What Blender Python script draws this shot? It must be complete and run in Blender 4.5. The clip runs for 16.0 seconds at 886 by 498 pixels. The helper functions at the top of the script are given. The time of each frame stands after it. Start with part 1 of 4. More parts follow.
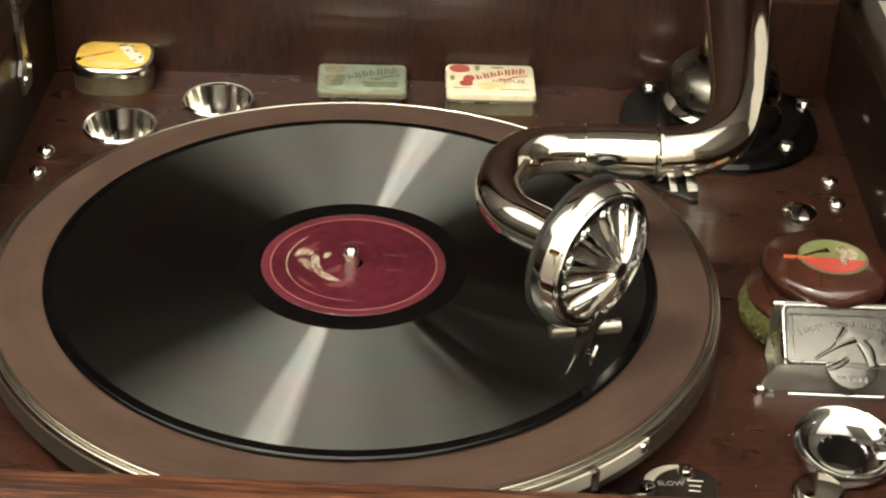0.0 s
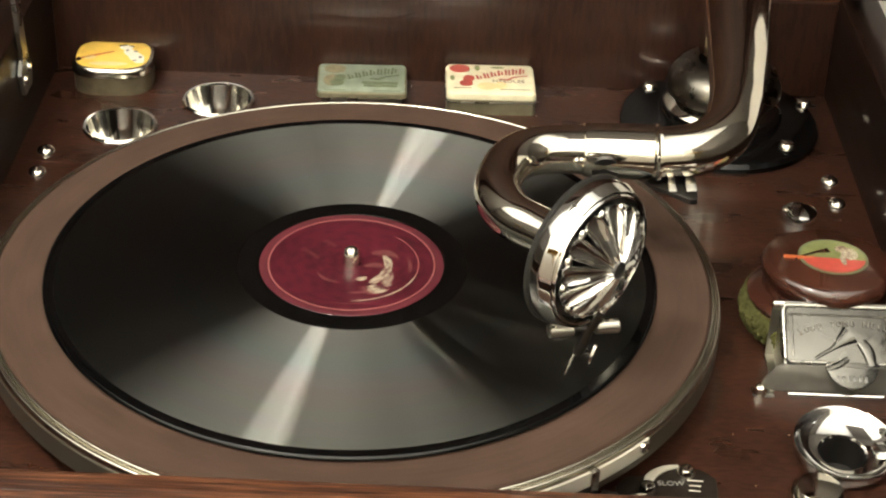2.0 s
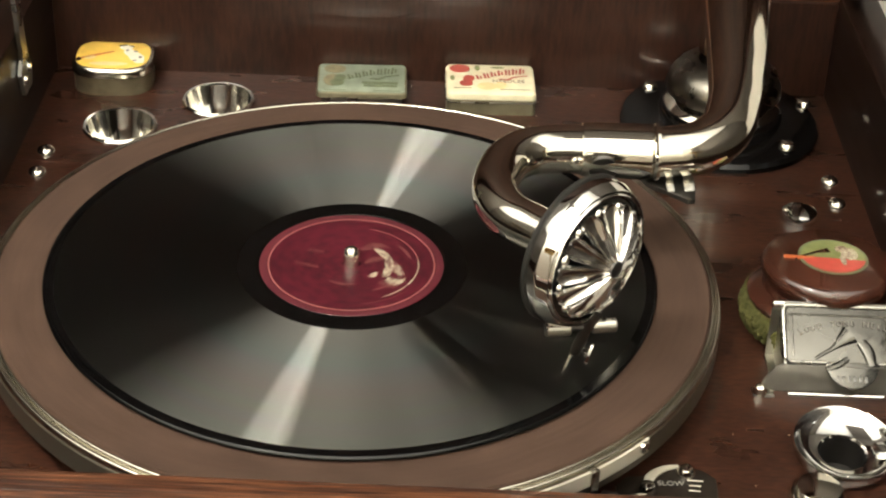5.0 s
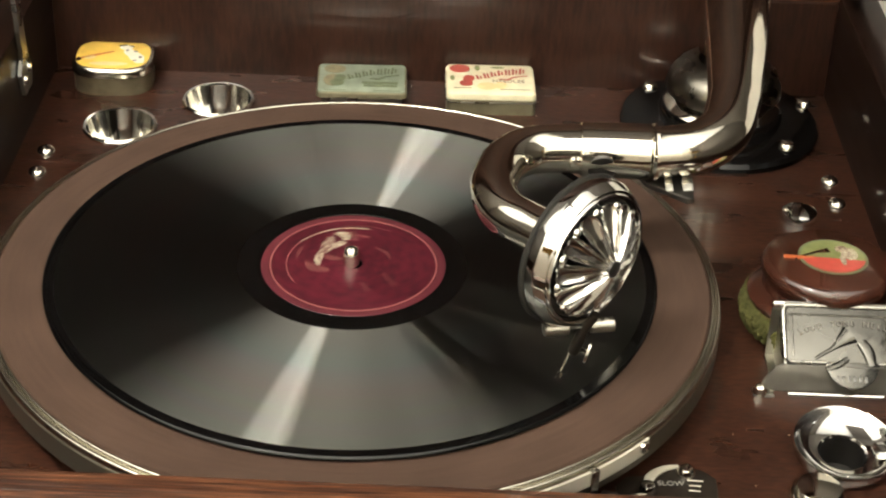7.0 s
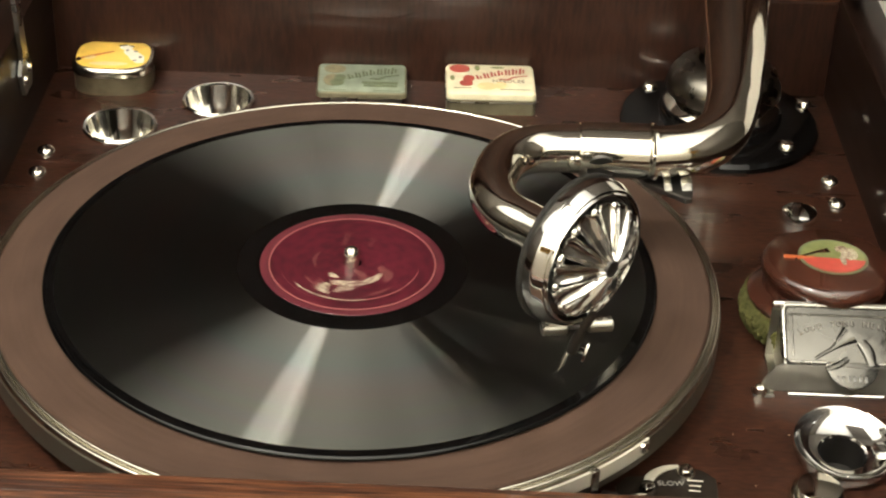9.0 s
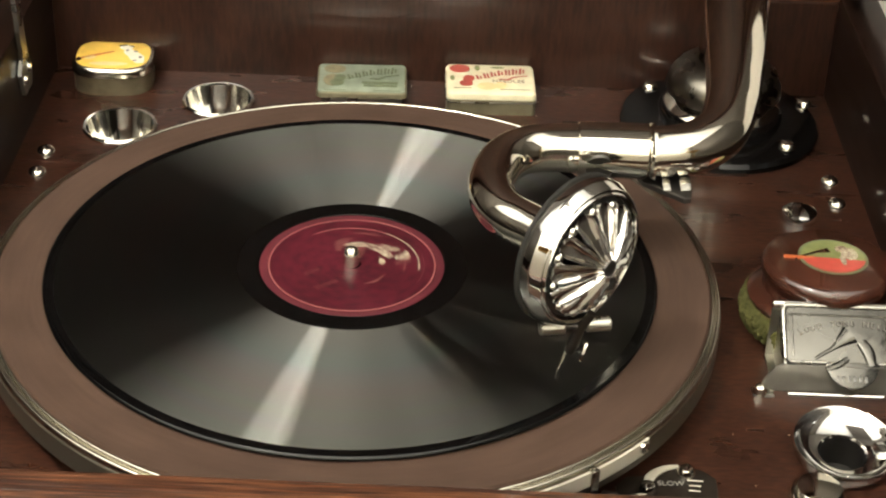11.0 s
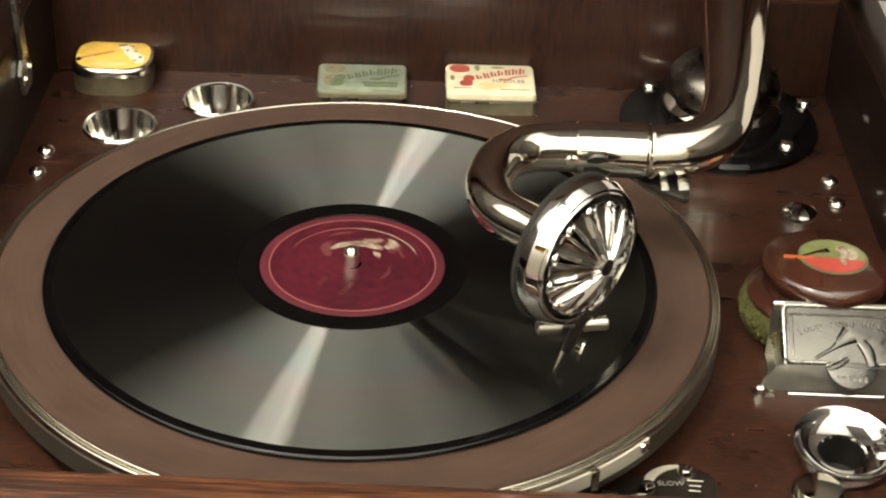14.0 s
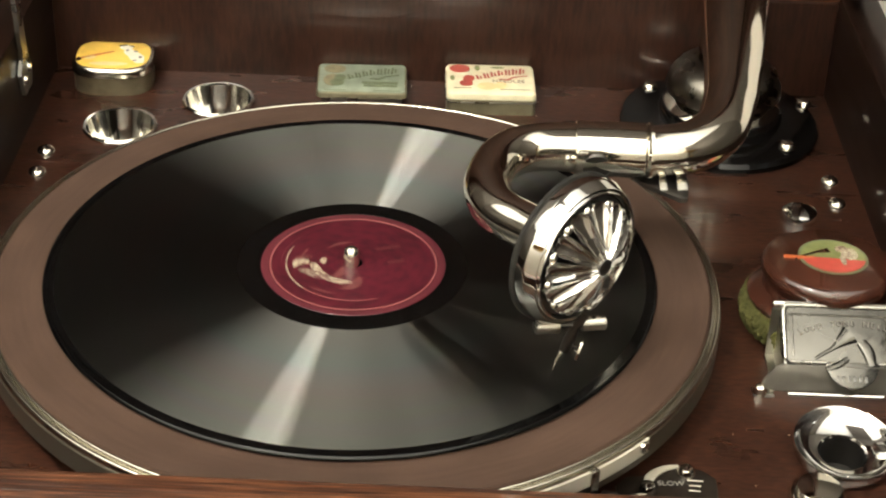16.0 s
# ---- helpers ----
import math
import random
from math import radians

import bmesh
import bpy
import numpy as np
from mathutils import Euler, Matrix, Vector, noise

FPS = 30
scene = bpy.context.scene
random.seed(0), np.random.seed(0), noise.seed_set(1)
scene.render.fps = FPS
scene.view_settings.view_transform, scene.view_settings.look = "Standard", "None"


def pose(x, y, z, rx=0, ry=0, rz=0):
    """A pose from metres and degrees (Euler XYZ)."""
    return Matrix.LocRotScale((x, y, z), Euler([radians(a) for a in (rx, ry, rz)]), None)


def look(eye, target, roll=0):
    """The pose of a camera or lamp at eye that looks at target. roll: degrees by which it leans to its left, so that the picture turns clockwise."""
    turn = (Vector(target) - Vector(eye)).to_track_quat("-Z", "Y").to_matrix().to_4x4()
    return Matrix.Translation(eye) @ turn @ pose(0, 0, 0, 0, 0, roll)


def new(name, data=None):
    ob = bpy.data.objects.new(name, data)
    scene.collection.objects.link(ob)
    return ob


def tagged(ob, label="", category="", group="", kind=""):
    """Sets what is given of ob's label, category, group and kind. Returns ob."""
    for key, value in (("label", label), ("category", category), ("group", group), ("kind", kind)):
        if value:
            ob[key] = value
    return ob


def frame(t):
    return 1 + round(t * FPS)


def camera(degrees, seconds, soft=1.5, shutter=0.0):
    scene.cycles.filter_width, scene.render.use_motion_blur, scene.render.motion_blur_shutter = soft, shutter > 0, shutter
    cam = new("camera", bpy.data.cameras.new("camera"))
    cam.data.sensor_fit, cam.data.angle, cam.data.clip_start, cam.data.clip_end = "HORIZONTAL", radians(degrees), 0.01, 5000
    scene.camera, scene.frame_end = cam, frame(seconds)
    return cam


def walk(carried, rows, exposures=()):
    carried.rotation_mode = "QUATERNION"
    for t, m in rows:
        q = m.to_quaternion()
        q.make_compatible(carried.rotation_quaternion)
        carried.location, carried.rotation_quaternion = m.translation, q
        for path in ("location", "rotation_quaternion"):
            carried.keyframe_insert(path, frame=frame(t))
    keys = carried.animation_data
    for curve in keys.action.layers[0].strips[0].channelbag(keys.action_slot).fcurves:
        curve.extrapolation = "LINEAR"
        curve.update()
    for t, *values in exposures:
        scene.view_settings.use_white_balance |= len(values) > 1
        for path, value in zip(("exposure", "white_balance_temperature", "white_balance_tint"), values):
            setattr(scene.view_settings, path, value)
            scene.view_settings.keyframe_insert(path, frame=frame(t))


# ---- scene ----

# ---- camera: stands still on a tripod ----
cam = camera(28.94, 16.0, soft=2.2, shutter=0.5)
EYE = pose(0.0342, -0.5881, 0.3840, 57.4516, 0, -0.2404) @ pose(0, 0, 0, 0, 0, 2.3673)
walk(cam, [(0.0, EYE), (16.0, EYE)], exposures=[(0.0, 0.0), (16.0, 0.0)])

# ---- light: a warm lit room at evening ----
world = bpy.data.worlds.new("world")
scene.world = world
world.use_nodes = True
world.node_tree.nodes["Background"].inputs[0].default_value = (0.5, 0.45, 0.38, 1)
world.node_tree.nodes["Background"].inputs[1].default_value = 0.02


def lamp(name, m, size, watts, colour, size_y=None):
    data = bpy.data.lights.new(name, "AREA")
    data.shape = "RECTANGLE" if size_y else "DISK"
    data.size, data.energy, data.color = size, watts, colour
    if size_y:
        data.size_y = size_y
    ob = new(name, data)
    ob.matrix_world = m
    return ob


LAMP = (-0.45, -0.50, 1.36)
FILL_TORCHES = ((-1.50, -0.55, 0.38), (-0.36, -1.02, 0.38), (0.74, -0.80, 0.38))
WARM = (1.0, 0.965, 0.88)
BULBS = ((-0.085, 0.02), (0.0, -0.03), (0.080, 0.03))
for bx, by in BULBS:
    lamp("pendant_light_down", look((LAMP[0] + bx, LAMP[1] + by, LAMP[2] - 0.06), (0.0, 0.0, 0.0)), 0.13, 3.2, WARM)
# uplights added out of view so that the ceiling bounces light and shows in the metal
for (tx, ty, tz), watts in zip(FILL_TORCHES, (62, 94, 38)):
    lamp("added_uplight", look((tx, ty, tz + 0.03), (tx + 0.001, ty, 3)), 0.24, watts, WARM)

# ---- materials ----
MATS = {}


def mat(name, rgb, rough=0.5, metal=0.0, coat=0.0, spec=0.5, vary=0.0, scale=200.0, bump=0.0, bump_scale=800.0,
        rough_vary=0.0, emit=0.0, stretch=(1, 1, 1), rgb2=None, span=(0.36, 0.64)):
    """A principled surface with noise at two scales in its colour, gloss and relief."""
    m = bpy.data.materials.new(name)
    m.use_nodes = True
    nt = m.node_tree
    b = nt.nodes["Principled BSDF"]
    b.inputs["Base Color"].default_value = (*rgb, 1)
    b.inputs["Roughness"].default_value = rough
    b.inputs["Metallic"].default_value = metal
    b.inputs["Coat Weight"].default_value = coat
    b.inputs["Coat Roughness"].default_value = 0.08
    b.inputs["Specular IOR Level"].default_value = spec
    tc = nt.nodes.new("ShaderNodeTexCoord")
    mp = nt.nodes.new("ShaderNodeMapping")
    mp.inputs["Scale"].default_value = stretch
    nt.links.new(tc.outputs["Object"], mp.inputs["Vector"])
    if vary or rgb2:
        fine = nt.nodes.new("ShaderNodeTexNoise")
        fine.inputs["Scale"].default_value = scale
        fine.inputs["Detail"].default_value = 6
        wide = nt.nodes.new("ShaderNodeTexNoise")
        wide.inputs["Scale"].default_value = scale / 9
        nt.links.new(mp.outputs[0], fine.inputs["Vector"])
        nt.links.new(mp.outputs[0], wide.inputs["Vector"])
        add = nt.nodes.new("ShaderNodeMath")
        add.operation = "MULTIPLY_ADD"
        add.inputs[1].default_value = 0.6
        nt.links.new(fine.outputs[0], add.inputs[0])
        half = nt.nodes.new("ShaderNodeMath")
        half.operation = "MULTIPLY"
        half.inputs[1].default_value = 0.4
        nt.links.new(wide.outputs[0], half.inputs[0])
        nt.links.new(half.outputs[0], add.inputs[2])
        ramp = nt.nodes.new("ShaderNodeValToRGB")
        other = rgb2 or tuple(c * (1 + vary) for c in rgb)
        first = rgb if rgb2 else tuple(c * (1 - vary) for c in rgb)
        ramp.color_ramp.elements[0].position, ramp.color_ramp.elements[1].position = span
        ramp.color_ramp.elements[0].color, ramp.color_ramp.elements[1].color = (*first, 1), (*other, 1)
        nt.links.new(add.outputs[0], ramp.inputs[0])
        nt.links.new(ramp.outputs[0], b.inputs["Base Color"])
    if rough_vary:
        n = nt.nodes.new("ShaderNodeTexNoise")
        n.inputs["Scale"].default_value = 60
        n.inputs["Detail"].default_value = 5
        nt.links.new(mp.outputs[0], n.inputs["Vector"])
        r = nt.nodes.new("ShaderNodeMapRange")
        r.inputs["To Min"].default_value, r.inputs["To Max"].default_value = max(0.02, rough - rough_vary), rough + rough_vary
        nt.links.new(n.outputs[0], r.inputs["Value"])
        nt.links.new(r.outputs[0], b.inputs["Roughness"])
    if bump:
        n = nt.nodes.new("ShaderNodeTexNoise")
        n.inputs["Scale"].default_value = bump_scale
        n.inputs["Detail"].default_value = 4
        nt.links.new(mp.outputs[0], n.inputs["Vector"])
        bp = nt.nodes.new("ShaderNodeBump")
        bp.inputs["Strength"].default_value, bp.inputs["Distance"].default_value = bump, 0.0005
        nt.links.new(n.outputs[0], bp.inputs["Height"])
        nt.links.new(bp.outputs[0], b.inputs["Normal"])
    if emit:
        b.inputs["Emission Color"].default_value = (*rgb, 1)
        b.inputs["Emission Strength"].default_value = emit
    MATS[name] = m
    return m


MAHOGANY = mat("mahogany", (0.0160, 0.0068, 0.0046), 0.30, coat=0.45, spec=0.25, scale=520, stretch=(0.42, 1.2, 1.2), rgb2=(0.055, 0.0210, 0.0120), span=(0.34, 0.66), bump=0.22,
               bump_scale=420, rough_vary=0.12)
MAHOGANY_DULL = mat("mahogany_unvarnished", (0.0145, 0.0066, 0.0046), 0.60, spec=0.1, scale=240, stretch=(1.2, 1.2, 0.12), rgb2=(0.040, 0.0175, 0.0115), bump=0.2, bump_scale=250)
MAHOGANY_UP = mat("mahogany_upright", (0.0150, 0.0064, 0.0044), 0.32, coat=0.45, spec=0.25, scale=420, stretch=(1.2, 1.2, 0.22), rgb2=(0.0330, 0.0132, 0.0082), span=(0.38, 0.62), bump=0.2,
                  bump_scale=250, rough_vary=0.10)
# same mahogany with grain along y, darkened to hold the side walls' shade
MAHOGANY_SHADED_SIDE = mat("mahogany_shaded_side", (0.0065, 0.0032, 0.0024), 0.42, coat=0.22, spec=0.05, scale=240, stretch=(1.2, 0.12, 1.2), rgb2=(0.0170, 0.0080, 0.0052), bump=0.05,
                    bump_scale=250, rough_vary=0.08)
RAIL = mat("red_mahogany", (0.024, 0.0085, 0.0050), 0.42, coat=0.25, scale=950, stretch=(0.045, 1.3, 1.3), rgb2=(0.170, 0.062, 0.026), bump=1.0, bump_scale=700, span=(0.42, 0.62),
           rough_vary=0.14)
CUP_CHROME = mat("worn_cup_chrome", (0.84, 0.83, 0.78), 0.10, 1.0, rough_vary=0.06)
RIM_NICKEL = mat("dulled_nickel", (0.64, 0.61, 0.53), 0.18, 1.0, rough_vary=0.05, bump=0.05, bump_scale=300)
AGED_TIN = mat("aged_tin", (0.15, 0.125, 0.08), 0.34, 0.6, vary=0.3, scale=150, rough_vary=0.1)
LID_TIN = mat("rubbed_tinplate", (0.112, 0.108, 0.097), 0.26, 1.0, rough_vary=0.12, bump=0.8, bump_scale=110)
FRONT_TIN = mat("greyed_tinplate", (0.165, 0.155, 0.135), 0.40, 0.6, vary=0.2, scale=120, rough_vary=0.1)
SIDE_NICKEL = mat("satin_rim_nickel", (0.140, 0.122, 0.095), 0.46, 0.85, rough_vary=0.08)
NICKEL = mat("nickel", (0.74, 0.705, 0.62), 0.08, 1.0, rough_vary=0.05, bump=0.02, bump_scale=120)
CHROME = mat("chrome", (0.72, 0.71, 0.68), 0.07, 1.0, rough_vary=0.04)
PETAL = mat("worn_chrome", (0.76, 0.755, 0.73), 0.15, 1.0, rough_vary=0.08)
TIN_SIDE = mat("lacquered_tin", (0.25, 0.225, 0.145), 0.38, 0.55, vary=0.2, scale=120, rough_vary=0.1)
PALE_YELLOW = mat("pale_yellow_print", (0.74, 0.56, 0.28), 0.35, vary=0.15, scale=200)
DULL_TIN = mat("dull_tinplate", (0.15, 0.147, 0.137), 0.36, 1.0, rough_vary=0.12, bump=0.08, bump_scale=300)
STEEL = mat("tinplate", (0.42, 0.41, 0.37), 0.28, 1.0, rough_vary=0.08, bump=0.05, bump_scale=400)
DARK_STEEL = mat("dark_steel", (0.09, 0.085, 0.08), 0.40, 1.0, rough_vary=0.1)
DOME = mat("grey_oxidised_metal", (0.16, 0.147, 0.122), 0.28, 1.0, rough_vary=0.07, coat=0.5, bump=0.04, bump_scale=300)
LACQUER = mat("dark_lacquer", (0.014, 0.010, 0.007), 0.42, spec=0.3, vary=0.4, scale=300)
ENAMEL = mat("black_enamel", (0.003, 0.0027, 0.0027), 0.07, spec=0.28, rough_vary=0.04)
FELT = mat("brown_felt", (0.0685, 0.0420, 0.0310), 0.95, spec=0.1, vary=0.28, scale=600, bump=0.6, bump_scale=2500)


def groove_material():
    """Shellac cut with fine concentric grooves: gloss spread across them and tight along them."""
    m = bpy.data.materials.new("grooved_shellac")
    m.use_nodes = True
    nt = m.node_tree
    nt.nodes.remove(nt.nodes["Principled BSDF"])
    out = nt.nodes["Material Output"]
    dif = nt.nodes.new("ShaderNodeBsdfDiffuse")
    dif.inputs["Color"].default_value = (0.0015, 0.0015, 0.0015, 1)
    tan = nt.nodes.new("ShaderNodeTangent")
    tan.direction_type, tan.axis = "RADIAL", "Z"
    gloss = []
    for rough, aniso, tone in ((0.31, 0.88, (0.78, 0.765, 0.70)), (0.30, 0.91, (0.90, 0.885, 0.83)), (0.30, 0.955, (1, 1, 1))):
        g = nt.nodes.new("ShaderNodeBsdfAnisotropic")
        g.distribution = "BECKMANN"
        g.inputs["Color"].default_value = (*tone, 1)
        g.inputs["Roughness"].default_value = rough
        g.inputs["Anisotropy"].default_value = aniso
        nt.links.new(tan.outputs[0], g.inputs["Tangent"])
        gloss.append(g)
    # faint iridescence that changes with the radius
    tc = nt.nodes.new("ShaderNodeTexCoord")
    ln = nt.nodes.new("ShaderNodeVectorMath")
    ln.operation = "LENGTH"
    nt.links.new(tc.outputs["Object"], ln.inputs[0])
    mr = nt.nodes.new("ShaderNodeMapRange")
    mr.inputs["From Min"].default_value, mr.inputs["From Max"].default_value = 0.047, 0.120
    nt.links.new(ln.outputs["Value"], mr.inputs["Value"])
    ramp = nt.nodes.new("ShaderNodeValToRGB")
    for pos, col in ((0.12, (0.95, 0.95, 0.90)), (0.34, (0.45, 0.95, 0.90)), (0.40, (0.95, 0.80, 1.00)), (0.47, (0.96, 0.96, 0.88)), (0.58, (1.00, 0.55, 0.60)), (0.63, (0.85, 1.00, 0.65)),
                     (0.67, (1.00, 0.55, 0.85)), (0.72, (0.50, 1.00, 0.60)), (0.77, (1.00, 0.80, 0.50)), (0.82, (0.60, 0.80, 1.00)), (0.87, (1.00, 0.60, 0.65)), (0.92, (0.65, 1.00, 0.75))):
        ramp.color_ramp.elements.new(pos).color = (*col, 1)
    for e in (ramp.color_ramp.elements[0], ramp.color_ramp.elements[-1]):
        e.color = (0.9, 0.9, 0.80, 1)
    nt.links.new(mr.outputs[0], ramp.inputs[0])
    nt.links.new(ramp.outputs[0], gloss[2].inputs["Color"])
    both = gloss[0]
    for lobe, share in ((gloss[1], 0.32), (gloss[2], 0.24)):
        m2 = nt.nodes.new("ShaderNodeMixShader")
        m2.inputs[0].default_value = share
        nt.links.new(both.outputs[0], m2.inputs[1])
        nt.links.new(lobe.outputs[0], m2.inputs[2])
        both = m2
    fr = nt.nodes.new("ShaderNodeFresnel")
    fr.inputs["IOR"].default_value = 1.78
    mix = nt.nodes.new("ShaderNodeMixShader")
    nt.links.new(fr.outputs[0], mix.inputs[0])
    nt.links.new(dif.outputs[0], mix.inputs[1])
    nt.links.new(both.outputs[0], mix.inputs[2])
    nt.links.new(mix.outputs[0], out.inputs["Surface"])
    return m


GROOVES = groove_material()
SHELLAC = mat("smooth_shellac", (0.002, 0.002, 0.002), 0.10, spec=0.3)
LABEL = mat("red_label_paper", (0.062, 0.0070, 0.0135), 0.42, spec=0.3, vary=0.5, scale=260, coat=0.15)
MARGIN = mat("rubbed_label_edge", (0.088, 0.0125, 0.0195), 0.5, vary=0.3, scale=500)
SATIN = mat("satin_nickel", (0.62, 0.58, 0.48), 0.45, 0.35, rough_vary=0.1)
GREY_INK = mat("worn_grey_ink", (0.20, 0.19, 0.17), 0.5, vary=0.3, scale=900)
GILT = mat("dull_gilt_ink", (0.25, 0.082, 0.078), 0.45, vary=0.2, scale=300)
CREAM_INK = mat("cream_ink", (0.095, 0.022, 0.026), 0.5, scale=700, rgb2=(0.44, 0.39, 0.28), span=(0.40, 0.60))
BROWN_INK = mat("faded_ink", (0.115, 0.030, 0.030), 0.5, vary=0.3, scale=300)
YELLOW = mat("yellow_print", (0.82, 0.53, 0.10), 0.30, coat=0.3, vary=0.18, scale=120)
CREAM = mat("cream_print", (0.72, 0.66, 0.46), 0.30, coat=0.3, vary=0.14, scale=150)
GREEN_PRINT = mat("pale_green_print", (0.215, 0.25, 0.185), 0.32, coat=0.3, vary=0.22, scale=150)
RED = mat("red_print", (0.37, 0.062, 0.045), 0.32, coat=0.2, vary=0.2, scale=200)
BAKELITE_RED = mat("brick_red_print", (0.42, 0.10, 0.03), 0.35, vary=0.2, scale=200)
BRIGHT_TIN = mat("bright_tin", (0.72, 0.69, 0.60), 0.20, 1.0, rough_vary=0.08)
OLIVE = mat("olive_print", (0.11, 0.13, 0.07), 0.4, vary=0.3, scale=200)
OLIVE_TAN = mat("rubbed_tan_print", (0.20, 0.17, 0.10), 0.4, vary=0.35, scale=250)
WHITE = mat("white_print", (0.72, 0.68, 0.56), 0.4, vary=0.1, scale=200)
PALE_GREEN = mat("leaf_green_print", (0.17, 0.19, 0.07), 0.32, coat=0.3, vary=0.25, scale=200)
ORANGE_RED = mat("scarlet_print", (0.41, 0.058, 0.042), 0.32, coat=0.3, vary=0.15, scale=200)
BAKELITE = mat("brown_lacquer", (0.044, 0.0140, 0.0080), 0.20, coat=0.7, vary=0.25, scale=60, rough_vary=0.08)
PLUSH = mat("green_plush", (0.088, 0.086, 0.030), 0.95, spec=0.1, vary=0.45, scale=300, bump=1.0, bump_scale=900)
WALLPAPER = mat("dark_wallpaper", (0.040, 0.034, 0.028), 0.85, vary=0.12, scale=8, bump=0.1, bump_scale=40)
PLASTER = mat("cream_plaster", (0.74, 0.70, 0.60), 0.8, vary=0.05, scale=3, bump=0.1, bump_scale=40)
CEILING = mat("white_ceiling_paint", (0.82, 0.81, 0.77), 0.85, vary=0.03, scale=3)
CARPET = mat("brown_carpet", (0.16, 0.11, 0.08), 0.95, vary=0.25, scale=30, bump=0.6, bump_scale=200)
RUBBER = mat("grey_rubber", (0.024, 0.023, 0.021), 0.65, spec=0.15, vary=0.2, scale=200)
BRASS = mat("brass", (0.72, 0.48, 0.14), 0.25, 1.0, rough_vary=0.1)
BLIND = mat("pale_blind", (0.82, 0.79, 0.70), 0.8, vary=0.05, scale=6)
GLOBE = mat("glowing_glass", (1.0, 0.86, 0.62), 0.5, emit=6.0)


# ---- builders ----
def part(name, bm, material, parent=None, label="", at=None, smooth=True, mesh=None):
    """Links a bmesh as one mesh object under a thing or part."""
    if mesh is None:
        mesh = bpy.data.meshes.new(name)
        bmesh.ops.recalc_face_normals(bm, faces=bm.faces[:])
        bm.to_mesh(mesh)
        bm.free()
        for p in mesh.polygons:
            p.use_smooth = smooth
        for mm in (material if isinstance(material, (list, tuple)) else [material]):
            mesh.materials.append(mm)
        if smooth:
            mesh.set_sharp_from_angle(angle=radians(35))
    ob = new(name, mesh)
    ob.parent = parent
    if at is not None:
        ob.matrix_basis = at
    if label:
        tagged(ob, label)
    return ob


def parts(name, pieces, material, parent, label="", smooth=True):
    """Each piece as a part of its own."""
    for bm in pieces:
        part(name, bm, material, parent, label, smooth=smooth)


def empty(name, m, label, category, group="", kind=""):
    ob = new(name)
    ob.empty_display_size = 0.01
    ob.matrix_basis = m
    return tagged(ob, label, category, group, kind)


def lathe(profile, n=64, axis="z"):
    """Turns a list of (radius, height) about an axis; heights run along it."""
    bm = bmesh.new()
    rings = []
    for r, hh in profile:
        if r < 1e-6:
            rings.append([bm.verts.new((0, 0, hh))])
        else:
            rings.append([bm.verts.new((r * math.cos(2 * math.pi * k / n), r * math.sin(2 * math.pi * k / n), hh)) for k in range(n)])
    for a, b in zip(rings, rings[1:]):
        for k in range(n):
            j = (k + 1) % n
            if len(a) == 1 and len(b) == 1:
                continue
            if len(a) == 1:
                bm.faces.new((a[0], b[k], b[j]))
            elif len(b) == 1:
                bm.faces.new((a[k], b[0], a[j]))
            else:
                bm.faces.new((a[k], b[k], b[j], a[j]))
    if axis == "y":
        bmesh.ops.transform(bm, matrix=Matrix.Rotation(radians(-90), 4, "X"), verts=bm.verts)
    if axis == "x":
        bmesh.ops.transform(bm, matrix=Matrix.Rotation(radians(90), 4, "Y"), verts=bm.verts)
    return bm


def spline(points, steps=8):
    """Catmull-Rom through rows of numbers."""
    p = [np.array(q, float) for q in points]
    p = [2 * p[0] - p[1]] + p + [2 * p[-1] - p[-2]]
    out = []
    for i in range(1, len(p) - 2):
        for s in range(steps):
            t = s / steps
            a, b, c, d = p[i - 1:i + 3]
            out.append(0.5 * (2 * b + (c - a) * t + (2 * a - 5 * b + 4 * c - d) * t * t + (3 * b - a - 3 * c + d) * t ** 3))
    out.append(p[-2])
    return out


def tube(rows, n=36, caps=True):
    """A round tube along rows of (x, y, z, radius)."""
    bm = bmesh.new()
    pts = [Vector([float(q) for q in r[:3]]) for r in rows]
    up = Vector((0, 0, 1))
    rings = []
    for i, r in enumerate(rows):
        d = (pts[min(i + 1, len(pts) - 1)] - pts[max(i - 1, 0)]).normalized()
        if i == 0:
            side = d.orthogonal().normalized() if abs(d.dot(up)) > 0.95 else d.cross(up).normalized()
        side = (side - d * side.dot(d)).normalized()
        o = d.cross(side)
        rings.append([bm.verts.new(pts[i] + float(r[3]) * (math.cos(2 * math.pi * k / n) * side + math.sin(2 * math.pi * k / n) * o)) for k in range(n)])
    for a, b in zip(rings, rings[1:]):
        for k in range(n):
            bm.faces.new((a[k], a[(k + 1) % n], b[(k + 1) % n], b[k]))
    if caps:
        bm.faces.new(rings[0])
        bm.faces.new(rings[-1])
    return bm


def box(x0, x1, y0, y1, z0, z1, bevel=0.0, seg=2):
    bm = bmesh.new()
    bmesh.ops.create_cube(bm, size=1)
    bmesh.ops.transform(bm, matrix=Matrix.Translation(((x0 + x1) / 2, (y0 + y1) / 2, (z0 + z1) / 2)) @ Matrix.Diagonal((x1 - x0, y1 - y0, z1 - z0, 1)), verts=bm.verts)
    if bevel:
        bmesh.ops.bevel(bm, geom=bm.edges[:], offset=bevel, segments=seg, affect="EDGES", profile=0.5)
    return bm


